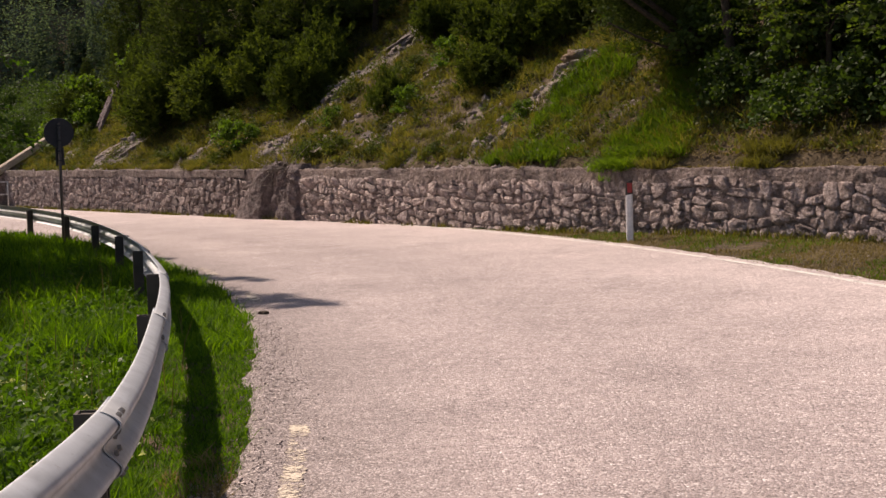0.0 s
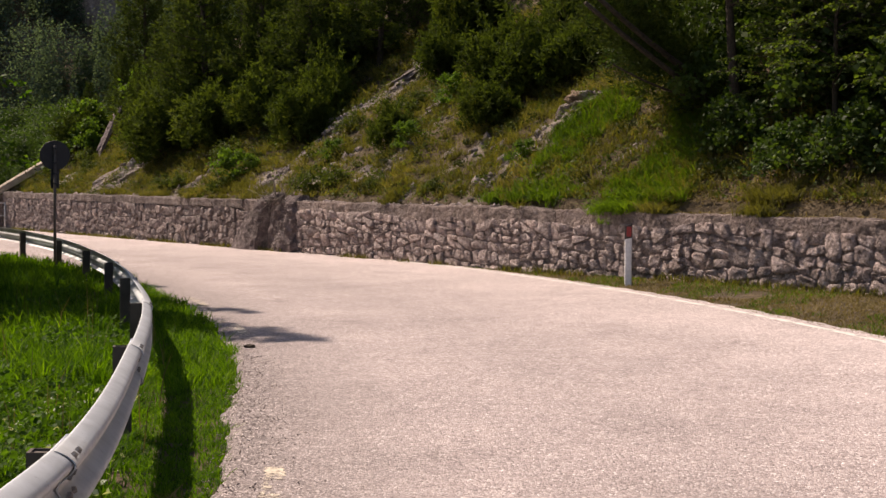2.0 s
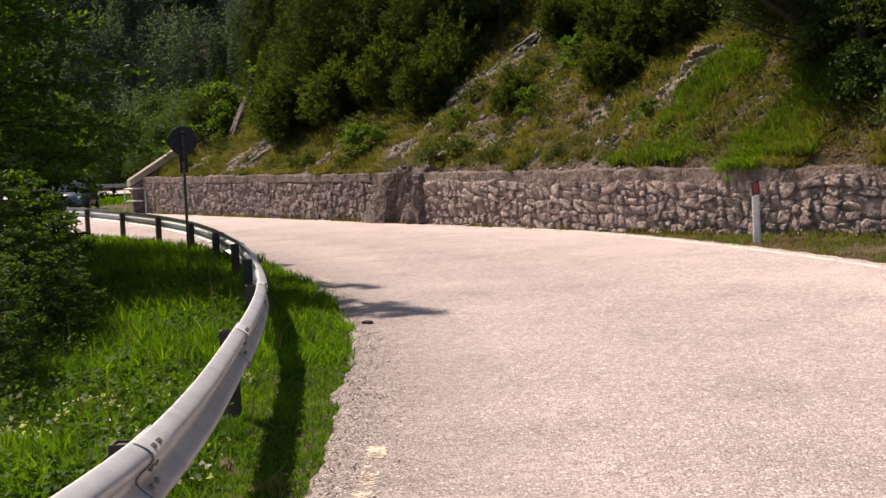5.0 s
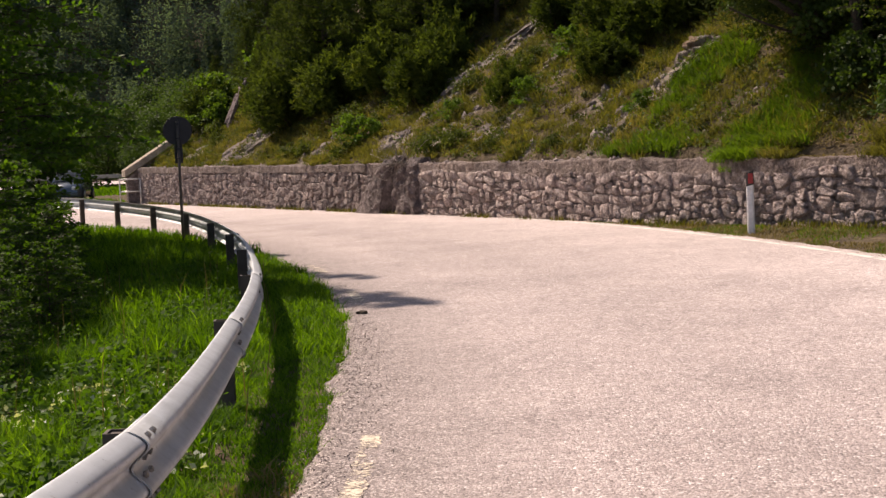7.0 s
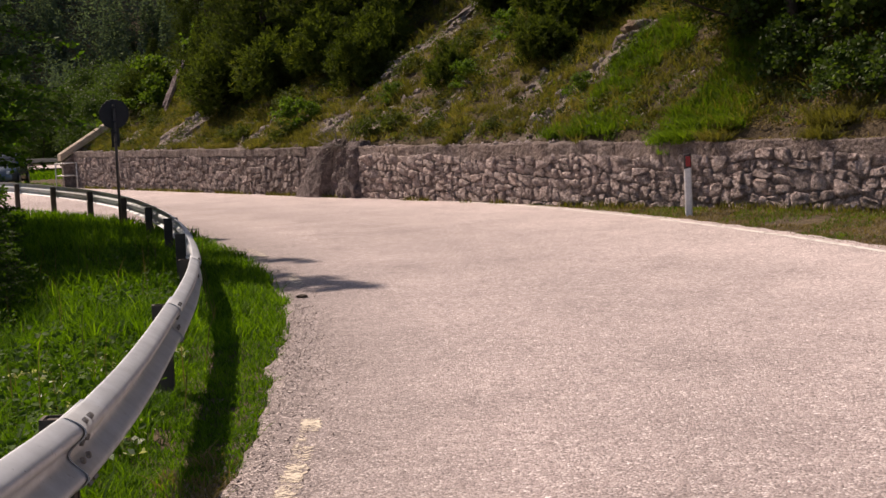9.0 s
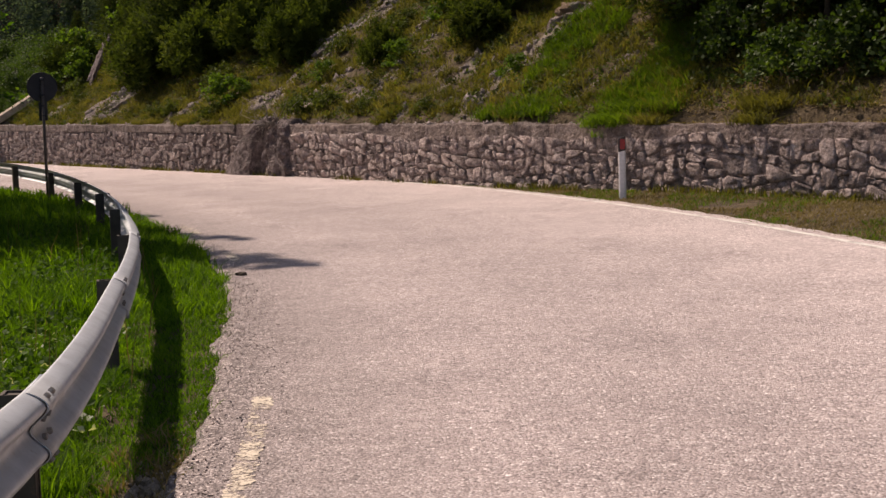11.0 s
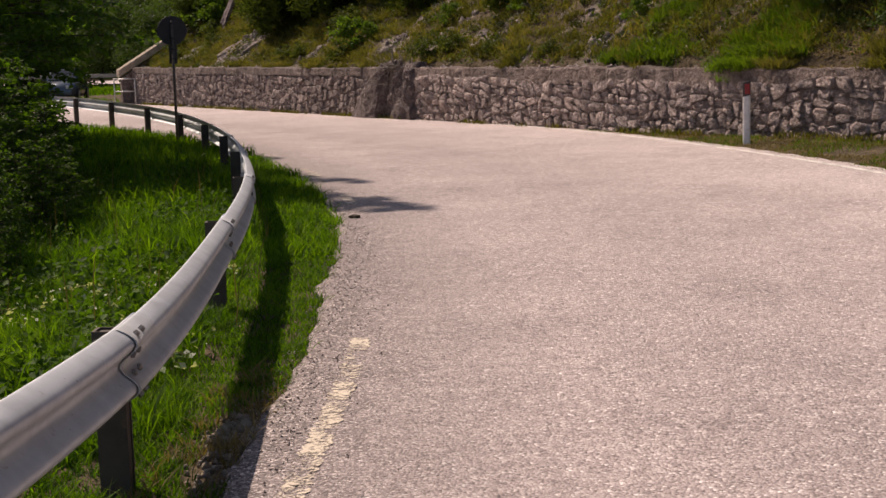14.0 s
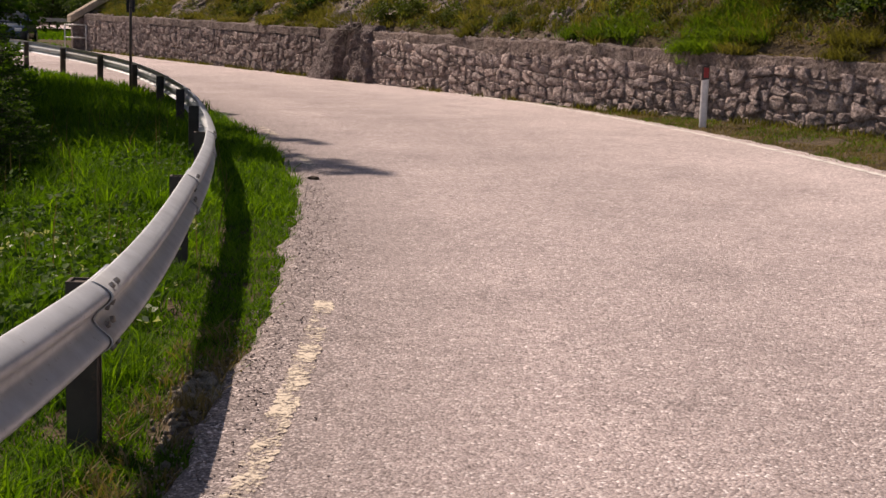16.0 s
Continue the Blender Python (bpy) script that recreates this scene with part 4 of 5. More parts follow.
def make_car(m):
    car = thing("car", "dark blue-grey hatchback parked beside the road behind leaves", "car", m)
    bm = bmesh.new()
    # side outline, nose to tail, with the half width at each station
    stations = [(-2.0, 0.62, 0.35, 0.55), (-1.92, 0.76, 0.24, 0.68), (-1.3, 0.84, 0.20, 0.86), (-0.75, 0.86, 0.20, 0.93), (0.4, 0.87, 0.20, 0.95), (1.5, 0.86, 0.20, 0.98), (1.9, 0.80, 0.28, 0.98), (1.98, 0.72, 0.36, 0.80)]
    rings = [[bm.verts.new(p) for p in ((x, -h, lo), (x, -h * 1.0, (lo + hi) / 2), (x, -h * 0.95, hi), (x, h * 0.95, hi), (x, h, (lo + hi) / 2), (x, h, lo))] for x, h, lo, hi in stations]
    for a, b in zip(rings, rings[1:]):
        for k in range(6):
            bm.faces.new((a[k], a[(k + 1) % 6], b[(k + 1) % 6], b[k]))
    bm.faces.new(rings[0])
    bm.faces.new(rings[-1][::-1])
    bmesh.ops.bevel(bm, geom=bm.edges[:], offset=0.035, segments=2, affect="EDGES")
    body = part("body", bm_mesh("body", bm, True), M_CAR, car)
    bm = bmesh.new()
    cab = [(-0.72, 0.76, 0.90, 0.94), (-0.05, 0.64, 0.90, 1.44), (1.2, 0.64, 0.90, 1.46), (1.85, 0.72, 0.90, 1.0)]
    rings = [[bm.verts.new(p) for p in ((x, -0.80, lo), (x, -h, hi), (x, h, hi), (x, 0.80, lo))] for x, h, lo, hi in cab]
    for a, b in zip(rings, rings[1:]):
        for k in range(4):
            bm.faces.new((a[k], a[(k + 1) % 4], b[(k + 1) % 4], b[k]))
    bm.faces.new(rings[0])
    bm.faces.new(rings[-1][::-1])
    bmesh.ops.bevel(bm, geom=bm.edges[:], offset=0.03, segments=2, affect="EDGES")
    part("cabin", bm_mesh("cabin", bm, True), M_CAR, car)
    for name, quad in (("windscreen", [(-0.71, -0.66, 0.97), (-0.71, 0.66, 0.97), (-0.10, 0.56, 1.41), (-0.10, -0.56, 1.41)]),
                       ("side_window", [(-0.45, -0.80, 0.98), (1.5, -0.80, 0.99), (1.15, -0.675, 1.40), (0.0, -0.675, 1.38)]),
                       ("side_window", [(-0.45, 0.80, 0.98), (1.5, 0.80, 0.99), (1.15, 0.675, 1.40), (0.0, 0.675, 1.38)]),
                       ("rear_window", [(1.83, -0.6, 1.04), (1.83, 0.6, 1.04), (1.26, 0.54, 1.42), (1.26, -0.54, 1.42)])):
        bm = bmesh.new()
        face = bm.faces.new([bm.verts.new(p) for p in quad])
        face.normal_update()
        away = Vector((sum(p[0] for p in quad) / 4 - 0.4, sum(p[1] for p in quad) / 4, 0.4)).normalized()
        n = face.normal if face.normal.dot(away) > 0 else -face.normal
        bmesh.ops.translate(bm, verts=bm.verts, vec=n * 0.025)
        out = bmesh.ops.extrude_face_region(bm, geom=[face])
        bmesh.ops.translate(bm, verts=[g for g in out["geom"] if isinstance(g, bmesh.types.BMVert)], vec=n * -0.06)
        part(name, bm_mesh(name, bm), M_GLASS, car, "dark reflecting glass")
    for x in (-1.25, 1.3):
        for y in (-0.80, 0.80):
            v, f = tube([(x, y - 0.1, 0.31), (x, y, 0.31), (x, y + 0.1, 0.31)], 0.31, 20)
            wheel = part("wheel", np_mesh("tyre", v, f), M_RUBBER, car, "black tyre")
            v, f = tube([(x, y - 0.112, 0.31), (x, y, 0.31), (x, y + 0.112, 0.31)], 0.19, 16)
            part("rim", np_mesh("rim", v, f), M_PIPE, wheel)
    for y in (-0.56, 0.56):
        part("headlight", bm_mesh("headlight", box_bm(-2.0, -1.80, y - 0.16, y + 0.16, 0.58, 0.72, 0.03)), M_LAMP, car)
    part("bumper", bm_mesh("bumper", box_bm(-2.05, -1.85, -0.70, 0.70, 0.28, 0.46, 0.04)), M_CAR, car)
    for y in (-0.93, 0.93):
        part("mirror", bm_mesh("mirror", box_bm(-0.5, -0.38, y - 0.09, y + 0.09, 0.95, 1.08, 0.03)), M_CAR, car)
    return car


make_car(pose(-21.1, 68, float(terrain(-21.1, 68)), 0, 0, 97) @ Matrix.Diagonal((1, 1, 1.05, 1)))

# ---- plants ----
def grow_broadleaf(seed, height, spread, limbs, clumps, per, leaf, trunk_r, low=0.3, flat=0.8):
    """Trunk and limbs (verts, quads) and leaves (verts, quads) about the origin."""
    rng = rng_of(seed)
    wood, tips = [], []
    top = np.array([rng.normal(0, 0.05) * height, rng.normal(0, 0.05) * height, height * 0.86])
    stem = curve_path((0, 0, -0.25), top, rng.normal(0, 0.03, 3) * height, 8)
    wood.append(tube(stem, np.linspace(trunk_r, trunk_r * 0.2, 8), 8))
    for k in range(limbs):
        u = low + (0.95 - low) * (k + rng.uniform(0, 0.8)) / limbs
        base = stem[0] + (stem[-1] - stem[0]) * u
        full = 1.15 - 0.75 * u
        a = k * 2.4 + rng.uniform(-0.4, 0.4)
        reach = spread * full * rng.uniform(0.75, 1.1)
        end = base + np.array([math.cos(a) * reach, math.sin(a) * reach, rng.uniform(0.1, 0.5) * reach])
        limb = curve_path(base, end, (0, 0, 0.12 * reach), 6)
        wood.append(tube(limb, np.linspace(trunk_r * 0.45 * (1.1 - u), 0.008, 6), 5))
        tips += [limb[3], limb[4], limb[5]]
        for _ in range(3):
            j = rng.integers(2, 5)
            end2 = limb[j] + unit(rng.normal(size=3) + [math.cos(a), math.sin(a), 0.1]) * reach * rng.uniform(0.25, 0.5)
            twig = curve_path(limb[j], end2, (0, 0, 0.04 * reach), 4)
            wood.append(tube(twig, np.linspace(trunk_r * 0.14, 0.004, 4), 4))
            tips += [twig[2], twig[3]]
    tips = np.array(tips)
    pick = tips[rng.integers(0, len(tips), clumps)] + rng.normal(0, 0.07, (clumps, 3)) * spread
    radius = rng.uniform(0.09, 0.22, clumps) * spread
    pts = pick[:, None] + rng.normal(size=(clumps, per, 3)) * radius[:, None, None] * [1, 1, flat * 0.7]
    pts[..., 2] -= 0.35 * np.hypot(pts[..., 0] - pick[:, None, 0], pts[..., 1] - pick[:, None, 1])
    pts = pts.reshape(-1, 3)
    pts = pts[pts[:, 2] > 0.03 * height]
    return joined(wood), leaves(pts, leaf, rng, 0.7, 0.42)


def grow_spray(seed, height, spread, limbs, leaf, trunk_r, low=0.05, twigs=12, pointed=True):
    """A tree of flat, layered leaf sprays: limbs with twigs in two rows, leaves along the twigs."""
    rng = rng_of(seed)
    top = np.array([rng.normal(0, 0.01) * height, rng.normal(0, 0.01) * height, height])
    stem = curve_path((0, 0, -0.35), top, np.append(rng.normal(0, 0.012, 2) * height, 0), 9)
    wood, pts, way = [tube(stem, np.linspace(trunk_r, trunk_r * 0.1, 9), 8)], [], []
    for k in range(limbs):
        u = low + (0.97 - low) * ((k + rng.uniform(0, 0.8)) / limbs) ** (1.45 if pointed else 1.0)
        base = np.array([np.interp(u * 8, np.arange(9), stem[:, c]) for c in range(3)])
        a = k * 2.4 + rng.uniform(-0.4, 0.4)
        full = min(1.0, 0.6 + 1.6 * u) * max(1.03 - u, 0.02) ** (1.35 if pointed else 0.6)
        reach = spread * full * rng.uniform(0.62, 1.12) + 0.08
        d, side = np.array([math.cos(a), math.sin(a), 0.0]), np.array([-math.sin(a), math.cos(a), 0.0])
        limb = curve_path(base, base + d * reach + [0, 0, rng.uniform(-0.05, 0.28) * reach], (0, 0, 0.10 * reach), 7)
        wood.append(tube(limb, np.linspace(trunk_r * 0.2 * (1.1 - u) + 0.006, 0.003, 7), 5))
        for j in range(twigs):
            t = 0.22 + 0.78 * (j + rng.uniform(0, 0.7)) / twigs
            at = np.array([np.interp(t * 6, np.arange(7), limb[:, c]) for c in range(3)])
            sign = 1 if j % 2 else -1
            go = unit(d * (0.55 + 0.5 * t) + side * sign * (1.0 - 0.35 * t) + [0, 0, rng.normal(0.02, 0.14)])
            long = reach * 0.42 * (1.12 - t) * rng.uniform(0.7, 1.2) + leaf * 1.6
            end = at + go * long - [0, 0, 0.22 * long]
            wood.append(tube(curve_path(at, end, (0, 0, 0.06 * long), 4), np.linspace(0.007, 0.002, 4), 3, False))
            m = max(int(long / leaf * 2.6), 5)
            w = rng.uniform(0.05, 1.05, m)[:, None]
            p = at + (end - at) * w + [0, 0, 0.05 * long] * (1 - w) + rng.normal(0, 0.35 * leaf, (m, 3)) * [1, 1, 0.5]
            across = np.cross(go, [0, 0, 1.0])
            pts.append(p)
            way.append(go * 0.8 + across * np.where(np.arange(m) % 2, 1, -1)[:, None] * 0.9 - [0, 0, 0.35])
    pts, way = np.concatenate(pts), np.concatenate(way)
    return joined(wood), leaves(pts, leaf, rng, 1.3, 0.31, way, True)


def grow_pine(seed, height, spread, whorls, low=0.15):
    rng = rng_of(seed)
    stem = curve_path((0, 0, -0.25), (rng.normal(0, 0.03) * height, rng.normal(0, 0.03) * height, height), (0, 0, 0), 8)
    wood = [tube(stem, np.linspace(height * 0.018 + 0.02, 0.01, 8), 7)]
    pts, way = [], []
    for k in range(whorls):
        u = low + (0.98 - low) * k / whorls
        base = stem[0] + (stem[-1] - stem[0]) * u
        for b in range(5):
            a = b * 1.257 + k * 0.8 + rng.uniform(-0.35, 0.35)
            reach = spread * (1.05 - u) * rng.uniform(0.65, 1.1) + 0.1
            out = np.array([math.cos(a), math.sin(a), 0.15 + 0.3 * u])
            end = base + out * reach
            limb = curve_path(base, end, (0, 0, -0.07 * reach), 5)
            wood.append(tube(limb, np.linspace(0.012 + 0.012 * (1 - u), 0.004, 5), 4))
            m = max(int(34 * reach), 10)
            t = rng.uniform(0.2, 1.05, m)[:, None]
            p = base + (end - base) * t + rng.normal(0, 0.10, (m, 3)) * (0.5 + reach * 0.4)
            pts.append(p)
            way.append(np.repeat((out + [0, 0, 0.35])[None], m, 0))
    pts, way = np.concatenate(pts), np.concatenate(way)
    v, f = [], []
    sets = [leaves(pts + rng.normal(0, 0.035, pts.shape), 0.15, rng, 0.2, 0.15, way + rng.normal(0, 0.5, way.shape)) for _ in range(5)]
    return joined(wood), joined(sets)


def grow_bush(seed, width, height, shoots, needle=0.12, slim=0.12, per=20):
    """A dense dwarf-pine mound of upright needle shoots on a few crooked stems."""
    rng = rng_of(seed)
    # several mounds of shoots with dark gaps between them
    lobes = 15
    a = np.arange(lobes) * 2.4 + rng.uniform(-0.4, 0.4, lobes)
    ring = np.sqrt((np.arange(lobes) + 0.3) / lobes)
    mid = np.stack([np.cos(a) * ring * 0.30 * width, np.sin(a) * ring * 0.30 * width, height * rng.uniform(0.18, 0.60, lobes) * (1.15 - 0.55 * ring)], 1)
    size = rng.uniform(0.11, 0.24, lobes) * width
    which = rng.integers(0, lobes, shoots)
    d = unit(rng.normal(size=(shoots, 3)) + [0, 0, 0.5])
    rad = rng.uniform(0.35, 1.0, shoots) ** 0.4 * rng.uniform(0.85, 1.2, shoots)
    tip = mid[which] + d * (rad * size[which])[:, None] * [1, 1, 1.25]
    tip[:, 2] = np.abs(tip[:, 2]) + np.where(rng.uniform(0, 1, shoots) < 0.4, rng.exponential(0.12, shoots) * height, 0)
    out = unit(d * [0.6, 0.6, 0.3] + [0, 0, 0.9])
    sets = []
    for _ in range(per):
        back = rng.uniform(0, 0.22, (shoots, 1))
        sets.append(leaves(tip - out * back, needle, rng, 0.0, slim, out * 1.1 + rng.normal(0, 0.45, out.shape)))
    wood = []
    for k in range(7):
        e = tip[rng.integers(0, shoots)] * 0.85
        wood.append(tube(curve_path((rng.normal(0, 0.05), rng.normal(0, 0.05), -0.2), e, rng.normal(0, 0.06, 3), 5), np.linspace(0.035, 0.008, 5), 5))
    return joined(wood), joined(sets)


def plant(name, label, category, grown, leaf_mat, group="", wood_mat=None, smooth=True):
    (wv, wf), (lv, lf) = grown
    ob = thing(name, label, category, group=group)
    part("trunk" if "tree" in name or "pine" in name or name == "sapling" else "stem", np_mesh("wood", wv, wf, True), wood_mat or M_BARK, ob)
    part("crown", np_mesh("leaves", lv, lf), leaf_mat, ob)
    return ob


def on_ground(x, y, sink=0.0):
    return float(terrain(x, y)) - sink


def put(ob, x, y, scale=1.0, turn=0.0, tall=None, first=[]):
    """Places the plant itself the first time, and a copy of it after that."""
    m = pose(x, y, on_ground(x, y, 0.03), 0, 0, turn) @ Matrix.Diagonal((scale, scale, tall or scale, 1))
    if ob.name not in first:
        first.append(ob.name)
        ob.matrix_basis = m
        return ob
    base = ob.matrix_basis.copy()
    ob.matrix_basis = Matrix()
    made = copy_thing(ob, m)
    ob.matrix_basis = base
    return made


rng = rng_of(5)
# dwarf pines and junipers on the slope
bush_kinds = [plant("pine_bush", "dense dark-green dwarf pine bush on the slope", "bush", grow_bush(k, 2.0, 1.5, 640), M_PINE, "bushes on the slope") for k in (1, 2, 3)]
spots = [(-2.0, 41.5, 1.25, 1.6), (-1.2, 42.6, 1.1, 1.5), (0.6, 35.9, 0.66, 0.95), (-4.7, 46.2, 1.7, 1.9), (-6.9, 48.8, 1.8, 1.9), (-3.3, 44.6, 1.3, 1.6), (2.9, 33.2, 0.9, 1.0),
         (4.2, 34.2, 1.2, 1.5), (3.4, 35.6, 1.2, 1.4), (5.0, 33.2, 1.1, 1.4), (-8.0, 51.9, 1.5, 1.8), (2.2, 39.2, 1.0, 1.3), (3.0, 40.5, 1.4, 2.0), (-11.9, 58.8, 1.4, 1.3), (-5.6, 50.4, 2.0, 2.6),
         (-2.6, 46.6, 1.8, 2.6), (5.9, 36.0, 1.6, 1.9), (6.6, 33.0, 1.4, 1.6), (-0.6, 46.0, 1.6, 2.0)]
for k, (x, y, w, h) in enumerate(spots):
    put(bush_kinds[k % 3], x, y, w * 1.15, rng.uniform(0, 360), h * 0.88)
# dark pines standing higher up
pine_kinds = [plant("pine_tree", "tall dark pine rooted on the wooded slope", "tree", grow_pine(20 + k, 7.0, 2.2, 17), M_PINE_SHADED, "pines on the slope") for k in (0, 1)]
spots = [(-1.9, 44.6), (-3.7, 46.9), (0.4, 44.2), (-5.6, 49.0), (-1.5, 49.5), (-4.0, 52.5), (-7.0, 56.5), (-9.6, 61.5), (1.6, 46.0), (4.4, 42.5), (6.6, 39.0), (8.4, 36.0), (9.0, 32.2), (9.4, 28.6), (10.2, 25.2), (0.2, 53.0), (-3.2, 58.5), (4.0, 48.5), (7.8, 44.0), (10.8, 38.0), (11.6, 31.5), (7.0, 35.6), (0.9, 48.4), (2.2, 47.6)]
for k, (x, y) in enumerate(spots):
    put(pine_kinds[k % 2], x, y, rng.uniform(0.8, 1.2), rng.uniform(0, 360))
for x, y, w in ((-10.4, 59.3, 0.44), (-11.9, 60.6, 0.42), (-9.4, 57.4, 0.40), (-8.2, 55.0, 0.5), (-12.9, 62.2, 0.5)):
    put(pine_kinds[int(w * 50) % 2], x, y, w, 77 * x)
# light-green shrubs
shrub = plant("shrub", "bright-green leafy shrub on the slope", "bush", grow_broadleaf(31, 1.2, 0.7, 9, 60, 26, 0.10, 0.02, 0.05), M_LEAF_LIGHT, "shrubs on the slope")
for x, y, w in ((-4.0, 41.2, 0.85), (0.95, 34.9, 0.6), (-8.1, 60.0, 2.0), (-9.0, 58.4, 1.6), (-12.0, 59.8, 1.6), (-13.4, 62.0, 1.9), (-14.8, 64.5, 2.2), (-3.4, 41.0, 0.5), (-1.0, 37.6, 0.5), (3.3, 29.9, 0.5), (-11.2, 57.2, 0.9), (2.2, 36.4, 0.7), (-11.6, 57.6, 1.3)):
    put(shrub, x, y, w, rng.uniform(0, 360))
olive = plant("shrub", "small olive-green shrub on the stony slope", "bush", grow_broadleaf(35, 0.7, 0.5, 8, 60, 26, 0.06, 0.015, 0.05), M_HERB, "small shrubs on the slope")
for k in range(38):
    n_at, s_at = rng.uniform(0.6, 5.5), rng.uniform(24, 56)
    x, y = xy(n_at, s_at)
    if gully(x, y) < 0.35:
        put(olive, float(x), float(y), rng.uniform(0.5, 1.3), rng.uniform(0, 360))
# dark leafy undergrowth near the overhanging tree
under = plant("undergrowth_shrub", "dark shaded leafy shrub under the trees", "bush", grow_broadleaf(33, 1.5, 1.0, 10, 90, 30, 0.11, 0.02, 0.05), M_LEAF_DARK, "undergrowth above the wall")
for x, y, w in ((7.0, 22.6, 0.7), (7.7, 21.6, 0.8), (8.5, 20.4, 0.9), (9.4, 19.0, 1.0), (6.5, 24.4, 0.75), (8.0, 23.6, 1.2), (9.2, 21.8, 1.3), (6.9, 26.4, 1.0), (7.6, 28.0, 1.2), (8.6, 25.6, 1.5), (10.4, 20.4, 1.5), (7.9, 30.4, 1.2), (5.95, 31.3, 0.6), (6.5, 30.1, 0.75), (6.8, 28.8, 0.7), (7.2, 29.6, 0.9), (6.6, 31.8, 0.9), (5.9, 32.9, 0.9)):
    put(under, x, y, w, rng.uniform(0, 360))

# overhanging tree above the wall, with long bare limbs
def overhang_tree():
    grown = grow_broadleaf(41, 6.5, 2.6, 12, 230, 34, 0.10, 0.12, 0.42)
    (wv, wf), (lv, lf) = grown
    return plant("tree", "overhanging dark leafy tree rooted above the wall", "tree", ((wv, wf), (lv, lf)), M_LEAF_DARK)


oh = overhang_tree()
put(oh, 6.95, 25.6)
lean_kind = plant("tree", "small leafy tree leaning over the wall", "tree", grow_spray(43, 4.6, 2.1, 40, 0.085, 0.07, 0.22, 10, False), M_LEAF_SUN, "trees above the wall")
for x, y, w in ((7.5, 24.2, 0.75), (7.9, 23.0, 0.9), (8.6, 24.0, 1.2), (9.6, 22.0, 1.25), (8.8, 27.5, 1.3), (9.5, 30.5, 1.3), (8.9, 20.6, 0.95)):
    put(lean_kind, x, y, w, rng.uniform(0, 360))

# a pine whose bare stems lean out over the slope
def leaning_pine():
    ob = thing("leaning_pine", "dark pine with bare stems leaning out over the slope", "tree", pose(6.8, 27.4, on_ground(6.8, 27.4)))
    base = np.array([6.8, 27.4, on_ground(6.8, 27.4)])
    stems = [((7.2, 27.6, 3.7), (4.17, 25.6, 5.4), 0.075), ((7.25, 27.3, 3.35), (3.95, 25.5, 5.25), 0.07), ((6.68, 27.0, 3.55), (4.59, 26.0, 4.15), 0.03)]
    r, pts, way = rng_of(45), [], []
    for a, b, rad in stems:
        line = curve_path(np.array(a) - base, np.array(b) - base, (0, 0, -0.09), 9)
        part("stem", np_mesh("stem", *tube(line, np.linspace(rad, rad * 0.6, 9), 7), True), M_BARK, ob)
        for k in range(58):
            t = r.uniform(0.25, 0.82)
            p = line[0] + (line[-1] - line[0]) * t + r.normal(0, 0.42, 3) + [0.15, 1.15, 0.55]
            q = r.normal(0, 0.16, (60, 3))
            pts.append(p + q)
            way.append(unit(q + [0, 0, 0.15]))
    # Unseen clumps added higher up, placed so that they shade the slope.
    for k in range(90):
        p = np.array([(3.7, 27.2, 6.5), (4.7, 27.5, 6.1)][k % 2]) - base + r.normal(0, 0.5, 3)
        q = r.normal(0, 0.16, (60, 3))
        pts.append(p + q)
        way.append(unit(q + [0, 0, 0.15]))
    v, f = leaves(np.concatenate(pts), 0.17, r, 0.2, 0.09, np.concatenate(way))
    part("crown", np_mesh("crown", v, f), M_PINE_SHADED, ob)
    return ob


leaning_pine()

# trees on the bank inside the bend
bank_grown = grow_spray(51, 14.0, 5.0, 130, 0.12, 0.14, 0.15, 14)
bank = plant("tree", "leafy green tree on the grassy bank inside the bend", "tree", bank_grown, M_LEAF, "trees inside the bend")
# The last two are added trees, out of view, that shade the bank's grass.
for x, y, w, turn, tall in ((-9.55, 23.25, 1.0, 20, 1.03), (-11.1, 27.2, 0.72, 140, 1.09), (-13.05, 31.8, 0.95, 250, 1.07), (-9.7, 16.5, 0.72, 70, 0.69), (-10.3, 19.7, 0.76, 200, 0.72)):
    put(bank, x, y, w, turn, tall)
low_shrub = plant("shrub", "leafy shrub growing in the bank's long grass", "bush", grow_spray(53, 1.5, 0.95, 26, 0.075, 0.02, 0.08, 8, False), M_LEAF_LIGHT, "shrubs inside the bend")
for x, y, w in ((-7.5, 20.4, 0.7), (-9.2, 24.0, 0.9), (-5.6, 15.6, 0.6), (-11.2, 29.0, 1.0), (-8.1, 22.4, 0.7), (-10.2, 26.0, 0.7), (-12.4, 32.0, 0.9), (-8.0, 24.6, 0.6)):
    put(low_shrub, x, y, w, rng.uniform(0, 360))

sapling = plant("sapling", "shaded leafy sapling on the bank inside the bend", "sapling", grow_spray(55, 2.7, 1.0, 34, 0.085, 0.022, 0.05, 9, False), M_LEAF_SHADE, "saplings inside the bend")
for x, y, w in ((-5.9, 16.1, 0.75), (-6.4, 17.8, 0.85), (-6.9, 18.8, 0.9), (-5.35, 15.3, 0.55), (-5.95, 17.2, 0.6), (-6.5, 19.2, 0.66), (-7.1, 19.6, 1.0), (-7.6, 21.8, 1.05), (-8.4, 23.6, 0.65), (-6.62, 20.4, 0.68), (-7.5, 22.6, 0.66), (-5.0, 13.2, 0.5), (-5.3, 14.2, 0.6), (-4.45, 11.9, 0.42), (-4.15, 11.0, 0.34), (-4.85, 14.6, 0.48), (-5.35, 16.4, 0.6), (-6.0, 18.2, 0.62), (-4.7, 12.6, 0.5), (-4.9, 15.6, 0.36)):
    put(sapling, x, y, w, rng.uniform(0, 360))

